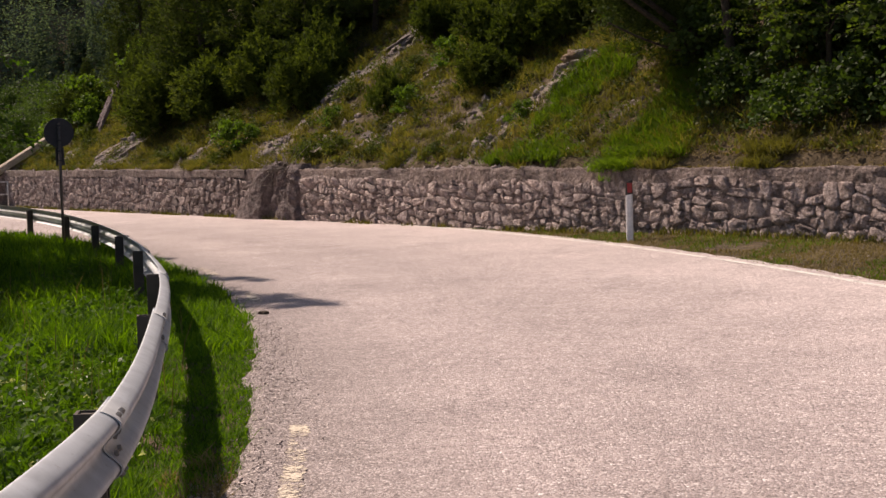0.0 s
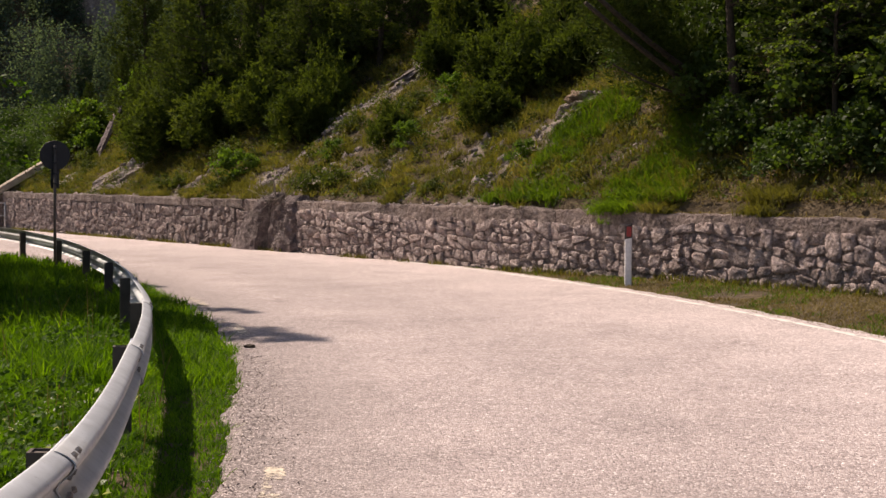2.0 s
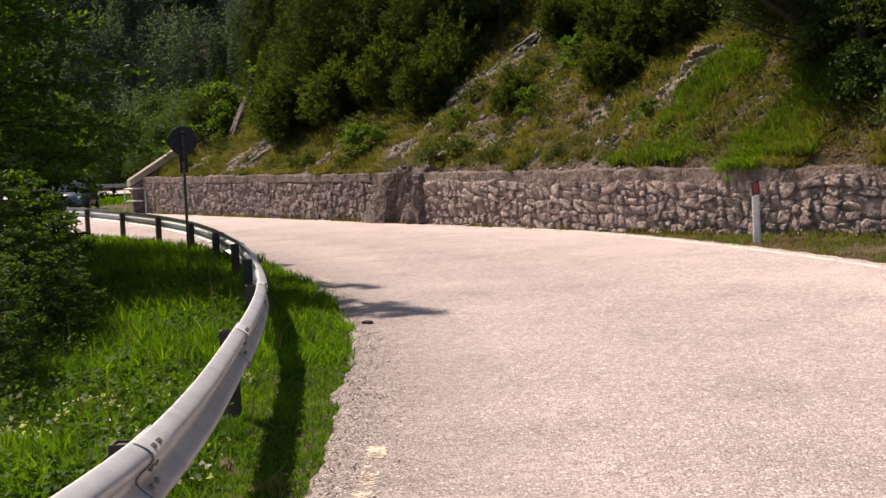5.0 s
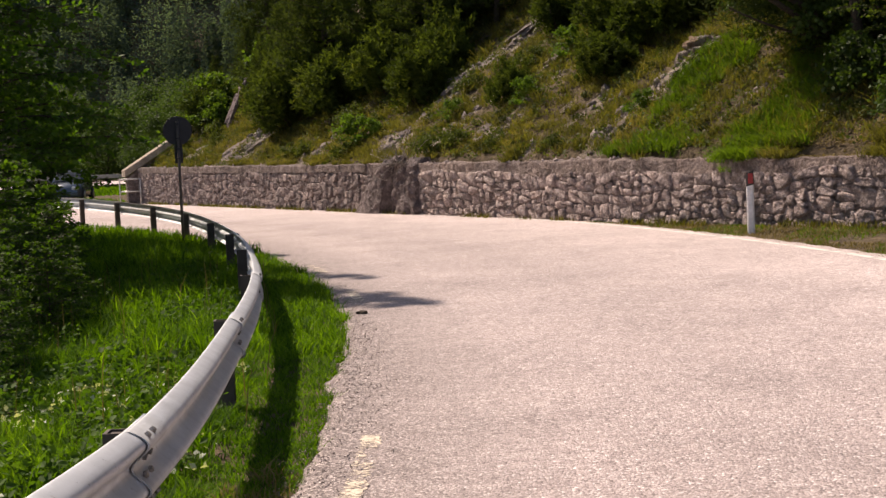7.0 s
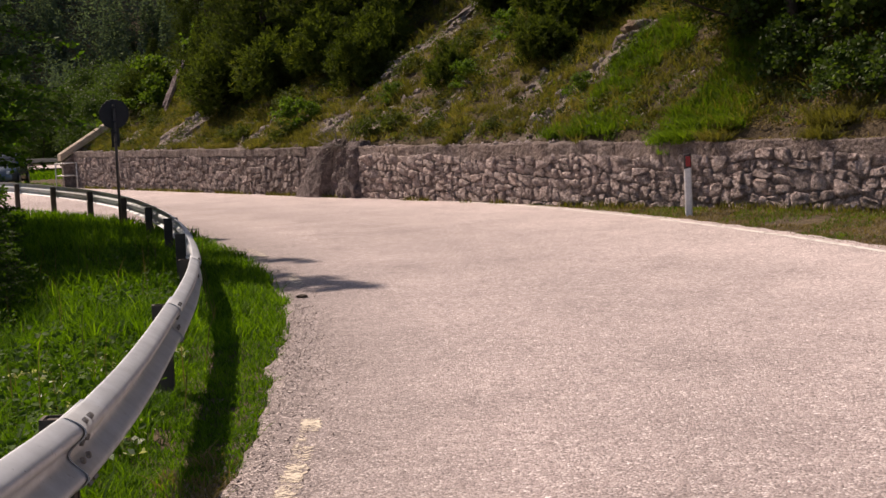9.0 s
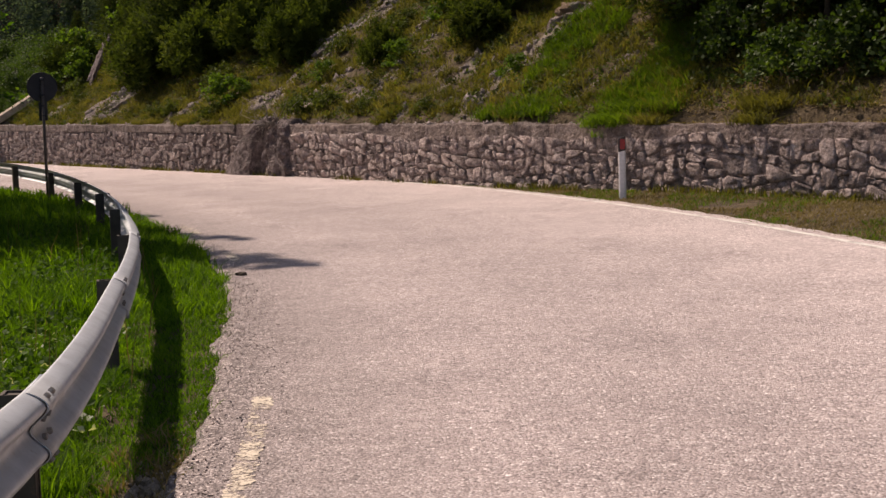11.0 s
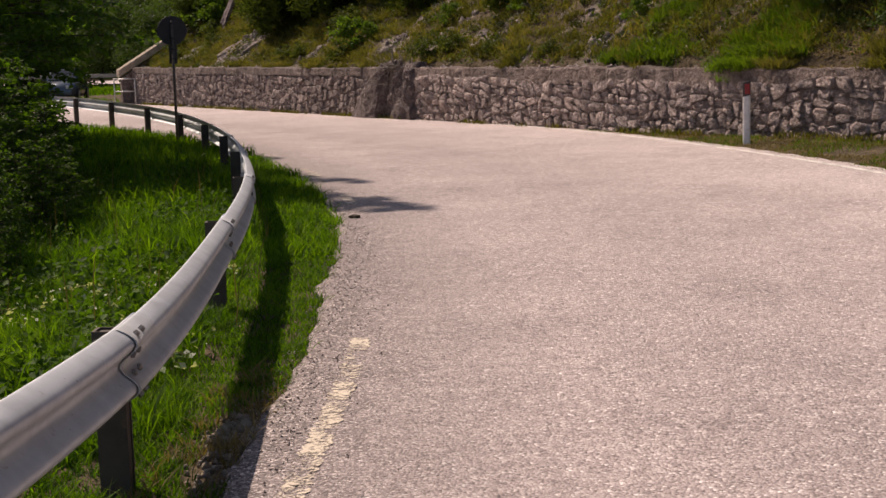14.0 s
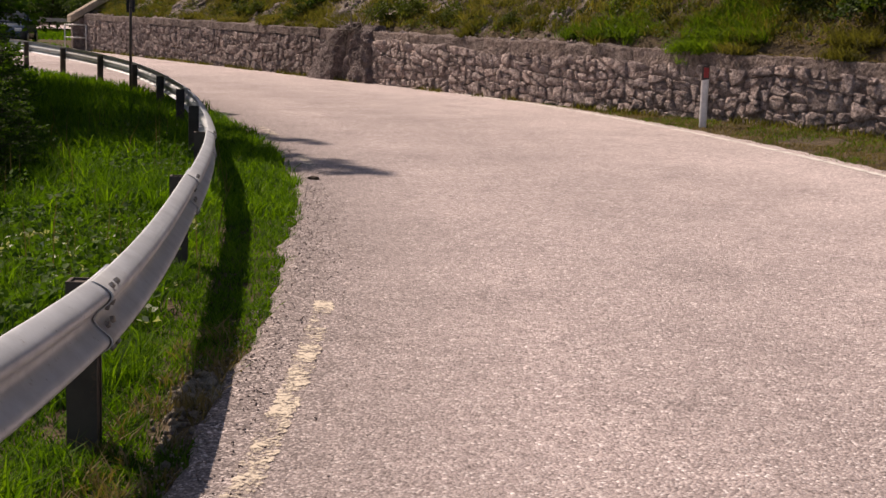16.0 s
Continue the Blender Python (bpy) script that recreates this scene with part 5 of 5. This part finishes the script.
# trees round the far end of the bend
far_kinds = [plant("tree", "rounded green tree beyond the bend", "tree", grow_broadleaf(60 + k, 8.0, 3.2, 12, 190, 72, 0.15, 0.14, 0.10), M_FAR_LEAF, "trees beyond the bend") for k in (0, 1)]
for k in range(34):
    a = k / 33
    x, y = -62 + 48 * a + rng.normal(0, 2), 124 - 10 * a + rng.uniform(-4, 16) + (12 if a > 0.9 else 0)
    put(far_kinds[k % 2], x, y, rng.uniform(0.7, 1.3), rng.uniform(0, 360))
for x, y, w in ((-16.4, 69.6, 0.42), (-17.5, 72, 0.65), (-15.0, 70.0, 0.6), (-19.5, 84, 0.8), (-15.5, 78, 0.9), (-12.5, 74, 0.9), (-22, 96, 0.8), (-18.5, 92, 1.0), (-31, 70, 0.9), (-36, 78, 1.1), (-42, 88, 1.2), (-27.5, 62, 0.7)):
    put(far_kinds[int(w * 10) % 2], x, y, w, rng.uniform(0, 360))


def scatter(count, n0, n1, s0, s1, rng):
    n, s = rng.uniform(n0, n1, count), rng.uniform(s0, s1, count)
    x, y = xy(n, s)
    return np.stack([x, y, terrain(x, y)], 1)


# far woods over the mountain sides
rng = rng_of(71)
n_far = 430
ang, dist = rng.uniform(radians(95), radians(114), n_far), 136 + 60 * rng.uniform(0, 1, n_far)
cx, cy = dist * np.cos(ang), dist * np.sin(ang)
dist = np.where((np.abs(cx + 32.6) < 2.6) & (cy > 167) & (cy < 182), dist + 24, dist)
cx, cy = dist * np.cos(ang), dist * np.sin(ang)
cz = terrain(cx, cy)
size = rng.uniform(5.5, 12.0, n_far)
base = np.stack([cx, cy, cz - 0.4], 1)
per = 1150
high = 1 - rng.uniform(0, 1, (n_far, per)) ** 0.6
round_top = (rng.uniform(0, 1, (n_far, 1)) < 0.35) & (cy < 260)[:, None]
wide = np.where(round_top, 0.34 * np.sqrt(np.clip(1 - (2 * high - 0.9) ** 2, 0.02, 1)), 0.19 * (1.05 - high)) * size[:, None] * rng.uniform(0.0, 1.1, (n_far, per)) ** 0.5
turn = rng.uniform(0, 6.283, (n_far, per))
pts = base[:, None] + np.stack([np.cos(turn) * wide, np.sin(turn) * wide, high * size[:, None]], -1)
droop = np.stack([np.cos(turn), np.sin(turn), np.broadcast_to(np.where(round_top, 0.2, -0.7), turn.shape)], -1)
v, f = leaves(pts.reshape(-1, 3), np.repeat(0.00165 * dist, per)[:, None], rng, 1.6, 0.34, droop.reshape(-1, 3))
solid("far_woods", np_mesh("far_woods", v, f), M_HAZY_SPRUCE, "dense dark woods on the far mountainside", "woods", "stuff")

# bare cliffs in the woods
cliff_me = [bm_mesh("cliff", rock_bm(1.0, 0.6, 1.5, 21.3 + k, 4, 0.5)) for k in (0, 3)]
for k, (x, y, size) in enumerate(((-33.0, 177, 2.4), (-31.8, 181, 3.2), (-33.9, 179, 2.2))):
    ob = new("cliff", cliff_me[k % 2])
    if not cliff_me[k % 2].materials:
        cliff_me[k % 2].materials.append(M_ROCK)
    tagged(ob, "bare grey cliff standing out of the far woods", "cliff", "cliffs in the woods")
    ob.matrix_basis = pose(x, y, on_ground(x, y) + size * 0.15, 0, 0, 40 * k) @ Matrix.Diagonal((size, size, size, 1))

# ---- grass ----
rng = rng_of(81)


def rail_x(y):
    return np.interp(y, RAIL[:, 1], RAIL[:, 0])


def turf_points(count, y0, y1, margin):
    """Points between the left of the view and the ragged edge of the asphalt."""
    y = rng.uniform(y0, y1, count)
    x = rng.uniform(0, 1, count) * (0.30 * y + 1.4) - (0.345 * y + 1.9)
    r = np.hypot(x - CX, y - CY)
    th = np.arctan2(y - CY, x - CX)
    keep = r < edge_of_turf(th) + margin
    x, y = x[keep], y[keep]
    return np.stack([x, y, terrain(x, y)], 1)


def patchy(p, k, seed, cut):
    return p[wob(p[:, 0], p[:, 1], k, seed) + 0.5 * wob(p[:, 0], p[:, 1], k * 3.1, seed + 4) > cut]


def far_points(count):
    """The green patch between the road and the wing wall."""
    x, y = rng.uniform(-30, -14.5, count), rng.uniform(55, 94, count)
    n, s = ns(x, y)
    keep = ((np.hypot(x - CX, y - CY) > 56.9) & (n < 0) & (s > 58.5)) | (y > 75)
    return np.stack([x[keep], y[keep], terrain(x[keep], y[keep])], 1)


def back_points(count):
    """The bank's turf beside and behind the viewpoint."""
    x, y = rng.uniform(-10, -1.0, count), rng.uniform(-8, 16, count)
    keep = (np.hypot(x - CX, y - CY) < 48.95) & ((y < 3.2) | (x < -(0.345 * y + 1.7)))
    return np.stack([x[keep], y[keep], terrain(x[keep], y[keep])], 1)


def clumped(p, per, spread):
    q = (p[:, None] + rng.normal(0, spread, (len(p), per, 3)) * [1, 1, 0]).reshape(-1, 3)
    r, th = np.hypot(q[:, 0] - CX, q[:, 1] - CY), np.arctan2(q[:, 1] - CY, q[:, 0] - CX)
    worn = ((q[:, 0] + 1.21) / 0.19) ** 2 + ((q[:, 1] - 6.25) / 0.85) ** 2 < rng.uniform(0.5, 1.6, len(q))
    return q[(r < edge_of_turf(th) + 0.03 + rng.exponential(0.035, len(q))) & ~worn]


def kept_short(p, tall):
    """Blade lengths: the verge on the road's side of the rail is short turf, the bank grows long and uneven."""
    clump = np.clip(0.75 + 0.7 * wob(p[:, 0], p[:, 1], 3.3, 6) + 0.3 * wob(p[:, 0], p[:, 1], 9.0, 2), 0.35, 1.6)
    return np.where(p[:, 0] > rail_x(p[:, 1]) + 0.05, 0.062, tall * clump)


near = clumped(patchy(turf_points(11500, 3.0, 13, 0.03), 1.4, 1, -0.75), 10, 0.035)
long_near = clumped(patchy(turf_points(1300, 3.0, 14, -0.3), 2.3, 4, 0.1), 12, 0.03)
long_near = long_near[long_near[:, 0] < rail_x(long_near[:, 1])]
pieces = [blades(near, kept_short(near, 0.115), 0.0040, rng, 1.4),
          blades(long_near, 0.24, 0.005, rng, 1.1),
          blades(clumped(turf_points(8500, 12, 24, 0.03), 9, 0.06), 0.14, 0.007, rng, 1.1),
          blades(clumped(patchy(turf_points(2600, 12, 30, -0.8), 0.9, 6, -0.1), 12, 0.05), 0.30, 0.008, rng, 1.0),
          blades(turf_points(56000, 24, 48, 0.05), 0.24, 0.014, rng, 0.6),
          blades(far_points(16000), 0.25, 0.03, rng, 0.6),
          blades(back_points(70000), 0.17, 0.013, rng, 1.0)]
v, f = joined(pieces)
solid("roadside_grass", np_mesh("roadside_grass", v, f), M_GRASS, "lush bright-green grass along the inside of the bend", "grass", "stuff")

# short turf on the outer verge
def verge_points(count):
    th, r = rng.uniform(0.12, 0.52, count), rng.uniform(56.42, 59.6, count)
    x, y = polar(th, r)
    n, _ = ns(x, y)
    keep = n < -0.05
    return np.stack([x[keep], y[keep], terrain(x[keep], y[keep])], 1)


v, f = blades(patchy(verge_points(30000), 1.3, 9, 0.0), 0.055, 0.007, rng, 1.2)
solid("verge_grass", np_mesh("verge_grass", v, f), M_FRESH, "thin short grass on the stony outer verge", "grass", "stuff")
# a line of weeds at the wall's foot
p = scatter(5000, -0.28, 0.0, 12, 56, rng)
v, f = blades(patchy(p, 0.8, 2, -0.1), 0.14, 0.010, rng, 0.8)
solid("wall_foot_weeds", np_mesh("wall_foot_weeds", v, f), M_HILL_GRASS, "weeds growing along the foot of the wall", "weeds", "stuff")

# tufts on the slope
p = scatter(11000, 0.48, 8.0, 10, 58, rng)
p = p[gully(p[:, 0], p[:, 1]) < 0.45 + 0.3 * wob(p[:, 0], p[:, 1], 4.0, 2)]
p = patchy(p, 1.2, 3, -0.5)
tuft = p[:, None] + rng.normal(0, 0.09, (len(p), 21, 3)) * [1, 1, 0.1]
v, f = blades(tuft.reshape(-1, 3), np.repeat(rng.uniform(0.10, 0.24, len(p)), 21), 0.0095, rng, 1.6)
solid("slope_grass", np_mesh("slope_grass", v, f), M_HILL_GRASS, "dry yellow-green grass tufts on the slope", "grass", "stuff")
# taller fresh grass on the near part of the slope
p = patchy(scatter(4200, 0.30, 3.5, 17.6, 23.6, rng), 1.1, 7, 0.02)
p = p[gully(p[:, 0], p[:, 1]) < 0.4]
tuft = p[:, None] + rng.normal(0, 0.09, (len(p), 22, 3)) * [1, 1, 0.1]
v, f = blades(tuft.reshape(-1, 3), np.repeat(rng.uniform(0.09, 0.26, len(p)), 22), 0.008, rng, 1.6)
solid("fresh_grass", np_mesh("fresh_grass", v, f), M_FRESH, "fresh long grass above the wall", "grass", "stuff")

# tussocks of long drooping grass
p = scatter(900, 0.4, 7.5, 12, 58, rng)
p = p[gully(p[:, 0], p[:, 1]) < 0.3]
tuft = p[:, None] + rng.normal(0, 0.07, (len(p), 46, 3)) * [1, 1, 0.1]
v, f = blades(tuft.reshape(-1, 3), np.repeat(rng.uniform(0.14, 0.36, len(p)), 46), 0.008, rng, 1.7)
solid("tussocks", np_mesh("tussocks", v, f), M_HILL_GRASS, "drooping yellow-green grass tussocks on the slope", "grass", "stuff")
# dark heathy cushions
p = patchy(scatter(420, 0.7, 8.0, 12, 58, rng), 0.8, 11, -0.2)
p = p[gully(p[:, 0], p[:, 1]) < 0.3]
size = rng.uniform(0.12, 0.34, len(p))
cushion = p[:, None] + np.abs(unit(rng.normal(size=(len(p), 130, 3)))) * np.sign(rng.normal(size=(len(p), 130, 3)) + [0, 0, 9]) * (size[:, None, None] * rng.uniform(0.6, 1.1, (len(p), 130, 1))) * [1, 1, 0.9]
v, f = leaves(cushion.reshape(-1, 3), 0.06, rng, 0.6)
solid("heath_cushions", np_mesh("heath_cushions", v, f), M_HEATH, "low dark olive heath cushions on the slope", "heath", "stuff")
# dry needle litter above the wall near the leaning tree
p = np.vstack([scatter(3600, 0.12, 1.1, 12, 18.6, rng), patchy(scatter(9000, 0.15, 5.0, 12, 57, rng), 1.3, 17, 0.25)]) + [0, 0, 0.03]
p[:, 2] = np.maximum(p[:, 2], 1.36)
v, f = leaves(p, 0.08, rng, 2.5, 0.15)
solid("needle_litter", np_mesh("needle_litter", v, f), M_STRAW, "brown needle litter on the ground above the wall", "litter", "stuff")
# low leafy herbs among the grass of the slope
p = patchy(scatter(3800, 0.3, 7.0, 11, 58, rng), 1.1, 5, -0.1)
herb = p[:, None] + np.abs(rng.normal(0, 1, (len(p), 18, 3))) * [0.0, 0.0, 0.09] + rng.normal(0, 0.11, (len(p), 18, 3)) * [1, 1, 0.1]
v, f = leaves(herb.reshape(-1, 3), 0.075, rng, 0.9)
solid("slope_herbs", np_mesh("slope_herbs", v, f), M_HERB, "low olive-green herbs and seedlings on the slope", "herbs", "stuff")
# grass hanging over the wall's top edge
p = scatter(5200, -0.06, 0.62, 12, 57, rng)
p = patchy(p, 1.3, 3, 0.38)
p = p[ns(p[:, 0], p[:, 1])[0] > 0.10 + 0.34 * wob(p[:, 0], p[:, 1], 1.6, 8)]
p[:, 2] = np.maximum(1.34, p[:, 2])
tuft = p[:, None] + rng.normal(0, 0.06, (len(p), 20, 3)) * [1, 1, 0.15]
v, f = blades(tuft.reshape(-1, 3), np.repeat(rng.uniform(0.08, 0.26, len(p)), 20), 0.009, rng, 2.2)
solid("overhanging_grass", np_mesh("overhanging_grass", v, f), M_HILL_GRASS, "grass spilling over the wall's top edge", "grass", "stuff")
s_at = rng.normal(19.15, 0.33, 190)
n_at = np.where(np.abs(s_at - 19.15) < 0.55, rng.normal(0.2, 0.15, 190), np.abs(rng.normal(0.32, 0.15, 190)))
q = np.stack([*xy(n_at, s_at), 1.36 + np.minimum(n_at, 0) * 0.9], 1)
q[:, 2] = np.maximum(q[:, 2], terrain(q[:, 0], q[:, 1]) * (n_at > 0.15))
tuft = q[:, None] + rng.normal(0, 0.06, (len(q), 22, 3)) * [1, 1, 0.15]
v, f = blades(tuft.reshape(-1, 3), np.repeat(rng.uniform(0.10, 0.24, len(q)), 22), 0.007, rng, 2.4)
solid("grass_tuft", np_mesh("grass_tuft", v, f), M_FRESH, "bright-green grass tuft hanging over the wall", "grass", "stuff")
# broad-leaved weeds in the roadside grass
p = patchy(turf_points(2600, 6.5, 22, -0.25), 1.7, 8, -0.15)
p = p[p[:, 0] < rail_x(p[:, 1]) - 0.12]
grown_up = rng.uniform(0.05, 0.30, (len(p), 1, 1))
rosette = p[:, None] + rng.uniform(0.1, 1, (len(p), 13, 1)) * grown_up * [[[0, 0, 1.0]]] + rng.normal(0, 0.055, (len(p), 13, 3)) * [1, 1, 0.2]
v, f = leaves(rosette.reshape(-1, 3), 0.055, rng, 1.3, 0.34, None, True)
solid("broadleaf_weeds", np_mesh("broadleaf_weeds", v, f), M_WEED, "broad-leaved weeds among the roadside grass", "weeds", "stuff")
# pale dry leaves caught beside the rail
p = turf_points(620, 6.2, 11.5, -0.3)
p = p[(p[:, 0] < rail_x(p[:, 1]) - 0.05) & (wob(p[:, 0], p[:, 1], 2.1, 12) > 0.05)]
litter = p[:, None] + rng.normal(0, 0.05, (len(p), 5, 3)) * [1, 1, 0.3] + [0, 0, 0.07]
v, f = leaves(litter.reshape(-1, 3), 0.05, rng, 1.2, 0.36)
solid("pale_leaves", np_mesh("pale_leaves", v, f), M_PALE_LEAF, "pale silvery leaves scattered in the grass by the rail", "leaves", "stuff")
# dry tufts on the worn shoulder by the rail
p = np.stack([rng.uniform(-1.5, -1.16, 60), rng.uniform(4.4, 7.6, 60), np.zeros(60)], 1)
p[:, 2] = terrain(p[:, 0], p[:, 1])
tuft = p[:, None] + rng.normal(0, 0.03, (len(p), 14, 3)) * [1, 1, 0]
v, f = blades(tuft.reshape(-1, 3), 0.11, 0.004, rng, 1.5)
solid("dry_tufts", np_mesh("dry_tufts", v, f), M_STRAW, "dry straw-coloured grass tufts on the worn shoulder", "grass", "stuff")
# flower stalks by the rail
p = turf_points(260, 9.0, 22, -0.5)
v, f = blades(p, 0.55, 0.004, rng, 0.3)
solid("seed_stalks", np_mesh("seed_stalks", v, f), M_STRAW, "tall thin seeding stalks in the grass", "stalks", "stuff")

# ---- rocks on the slope ----
rng = rng_of(91)
rock_kinds = [bm_mesh("rock", rock_bm(1.0, 0.75, 0.55, 3.7 * k + 1, 3, 0.5)) for k in range(4)]
for k, (x, y, size) in enumerate(((-0.8, 40.3, 0.55), (-0.3, 40.6, 0.5), (0.3, 40.8, 0.6), (0.9, 41.0, 0.5), (1.3, 41.2, 0.6), (-1.2, 39.7, 0.45), (-0.1, 34.9, 0.5), (0.2, 35.2, 0.45), (-8.3, 49.4, 0.55), (-9.4, 50.9, 0.5), (-8.9, 50.2, 0.4),
                                  (4.0, 31.3, 0.2), (3.1, 31.6, 0.26), (1.6, 36.3, 0.4), (1.9, 36.8, 0.4), (4.4, 30.9, 0.16), (-2.6, 39.2, 0.3), (-0.6, 38.4, 0.35), (2.0, 33.0, 0.25))):
    ob = new("rock", rock_kinds[k % 4])
    if not rock_kinds[k % 4].materials:
        rock_kinds[k % 4].materials.append(M_ROCK)
    tagged(ob, "weathered pale limestone rock poking out of the slope", "rock", "rocks on the slope")
    ob.matrix_basis = pose(x, y, on_ground(x, y, size * 0.05), rng.uniform(-12, 12), -30, 30 + rng.uniform(-25, 25)) @ Matrix.Diagonal((size * rng.uniform(0.7, 1.3), size * rng.uniform(0.5, 1.1), size * rng.uniform(0.22, 0.5), 1))
# scree and small stones in the bare streaks
pebble = bmesh.new()
bmesh.ops.create_icosphere(pebble, subdivisions=1, radius=1.0)
pv = np.array([v.co for v in pebble.verts])
pf = np.array([[v.index for v in face.verts] for face in pebble.faces])
pebble.free()


def pebbles(p, size):
    out = []
    for at, k in zip(p, size):
        shape = pv * (1 + rng.normal(0, 0.22, (len(pv), 1))) * rng.uniform(0.5, 1.2, 3) * k
        out.append((shape + at, pf))
    return joined(out)


p = scatter(30000, 0.3, 7.5, 12, 58, rng)
p = p[gully(p[:, 0], p[:, 1]) > rng.uniform(0.10, 1.15, len(p))]
v, f = pebbles(p, rng.gamma(2.0, 0.028, len(p)) + 0.015)
solid("scree", np_mesh("scree", v, f), M_ROCK, "small pale stones and scree on the bare slope", "stones", "stuff")
th, r = rng.uniform(-0.08, 0.3, 4200), 49.05 + np.abs(rng.normal(0, 0.26, 4200))
x, y = polar(th, r)
v, f = pebbles(np.stack([x, y, plane(x, y) + 0.002], 1), rng.uniform(0.003, 0.008, 4200))
solid("edge_gravel", np_mesh("edge_gravel", v, f), M_STONE, "loose chippings along the inner road edge", "gravel", "stuff")
p = np.stack([rng.normal(-1.24, 0.10, 240), rng.normal(6.3, 0.42, 240), np.zeros(240)], 1)
p[:, 2] = terrain(p[:, 0], p[:, 1]) + 0.01
v, f = pebbles(p, rng.gamma(2.0, 0.006, 240) + 0.004)
solid("shoulder_stones", np_mesh("shoulder_stones", v, f), M_CONCRETE, "pale stones on the worn shoulder by the rail post", "stones", "stuff")
clod = solid("earth_clod", bm_mesh("earth_clod", rock_bm(0.055, 0.035, 0.022, 5.5, 2, 0.5)), M_BARK, "small dark clod lying on the road", "clod")
clod.matrix_basis = pose(-1.46, 14.75, float(plane(-1.46, 14.75)) + 0.015)
earth = solid("earth_patch", bm_mesh("earth_patch", rock_bm(0.30, 0.26, 0.16, 8.8, 4, 0.6, 0.2), True), M_EARTH, "bare orange-brown earth bank on the slope", "earth")
earth.matrix_basis = pose(4.75, 30.8, on_ground(4.75, 30.8) - 0.09, 0, 20, -30)
slab = solid("rock_slab", bm_mesh("rock_slab", rock_bm(0.09, 0.22, 1.0, 12.3, 4, 0.3)), M_DARK_ROCK, "leaning grey limestone slab among the bushes", "rock")
slab.matrix_basis = pose(-10.32, 56.1, on_ground(-10.6, 56.1) + 1.0, 0, 25, 35)
v, f = tube(curve_path((4.25, 29.7, on_ground(4.25, 29.7) + 0.05), (4.95, 29.9, on_ground(4.95, 29.9) + 0.05), (0, 0, 0.02), 5), [0.035, 0.04, 0.035, 0.03, 0.015], 7)
solid("fallen_branch", np_mesh("fallen_branch", v, f, True), M_GREY_WOOD, "dead grey branch lying on the slope", "branch")

# loose stones lying along the wall's top, pebbles on the verge
p = scatter(900, 0.0, 0.5, 12, 57, rng)
p = p[wob(p[:, 0], p[:, 1], 1.3, 21) > 0.1]
p[:, 2] = 1.345
v, f = pebbles(p, rng.uniform(0.02, 0.085, len(p)))
solid("loose_stones", np_mesh("loose_stones", v, f), M_STONE, "loose pale stones lying along the wall's top", "stones", "stuff")
p = verge_points(220)
v, f = pebbles(p + [0, 0, 0.008], rng.uniform(0.006, 0.022, len(p)))
solid("verge_pebbles", np_mesh("verge_pebbles", v, f), M_CONCRETE, "pale pebbles scattered over the grassy verge", "pebbles", "stuff")
v, f = blades(patchy(verge_points(52000), 1.1, 14, -0.6), 0.045, 0.006, rng, 1.8)
solid("dry_verge_grass", np_mesh("dry_verge_grass", v, f), M_STRAW, "dry brown grass among the verge's turf", "grass", "stuff")

# dry roots over the buttress
wood = []
for k in range(13):
    x0, y0 = xy(0.0, 32.5 + rng.normal(0, 0.45))
    x1, y1 = xy(-0.42 + rng.normal(0, 0.10), 32.5 + rng.normal(0, 0.6))
    wood.append(tube(curve_path((x0, y0, 1.38), (x1, y1, 1.15 + rng.normal(0, 0.3)), rng.normal(0, 0.16, 3), 6), np.linspace(0.016, 0.005, 6), 5))
solid("dry_roots", np_mesh("dry_roots", *joined(wood), True), M_GREY_WOOD, "bleached dry roots and twigs hanging over the buttress", "roots")

# dead bush tangled over the buttress
wood = []
for k in range(26):
    s_at = 32.5 + rng.normal(0, 0.4)
    x0, y0 = xy(-0.08 + rng.normal(0, 0.08), s_at)
    x1, y1 = xy(-0.2 + rng.normal(0, 0.22), s_at + rng.normal(0, 0.4))
    wood.append(tube(curve_path((x0, y0, 1.3), (x1, y1, 1.78 + rng.normal(0, 0.25)), rng.normal(0, 0.09, 3), 5), np.linspace(0.013, 0.004, 5), 4))
solid("dead_bush", np_mesh("dead_bush", *joined(wood), True), M_GREY_WOOD, "dead grey-brown bush tangled over the wall's top", "bush")

# ---- wall stones, last ----
rng = rng_of(101)
rest, old = [], []
made = 0
for poly in stone_cells(6.0, 57.2, 17):
    c, v, f = stone_arrays(poly, rng)
    if 31.6 < c[0] < 34.7 - 1.25 * c[1]:
        continue
    if 12.0 < c[0] < 31.8 and c[1] > -0.16 and made < 300 and np.ptp(poly[:, 0]) * np.ptp(poly[:, 1]) > 0.035:
        made += 1
        part("stone", np_mesh("stone", v, f, True), M_STONE, retaining_wall, "", wall_place(float(c[0]), 0.0, float(c[1])))
    else:
        m = np.array(wall_place(float(c[0]), 0.0, float(c[1])))
        (rest if c[0] < 33 else old).append((v @ m[:3, :3].T + m[:3, 3], f))
for pieces, stone in ((rest, M_STONE), (old, M_OLD_STONE)):
    v, f = joined(pieces)
    tagged(part("rubble_stones", np_mesh("rubble_stones", v, f, True), stone, retaining_wall), kind="stuff")
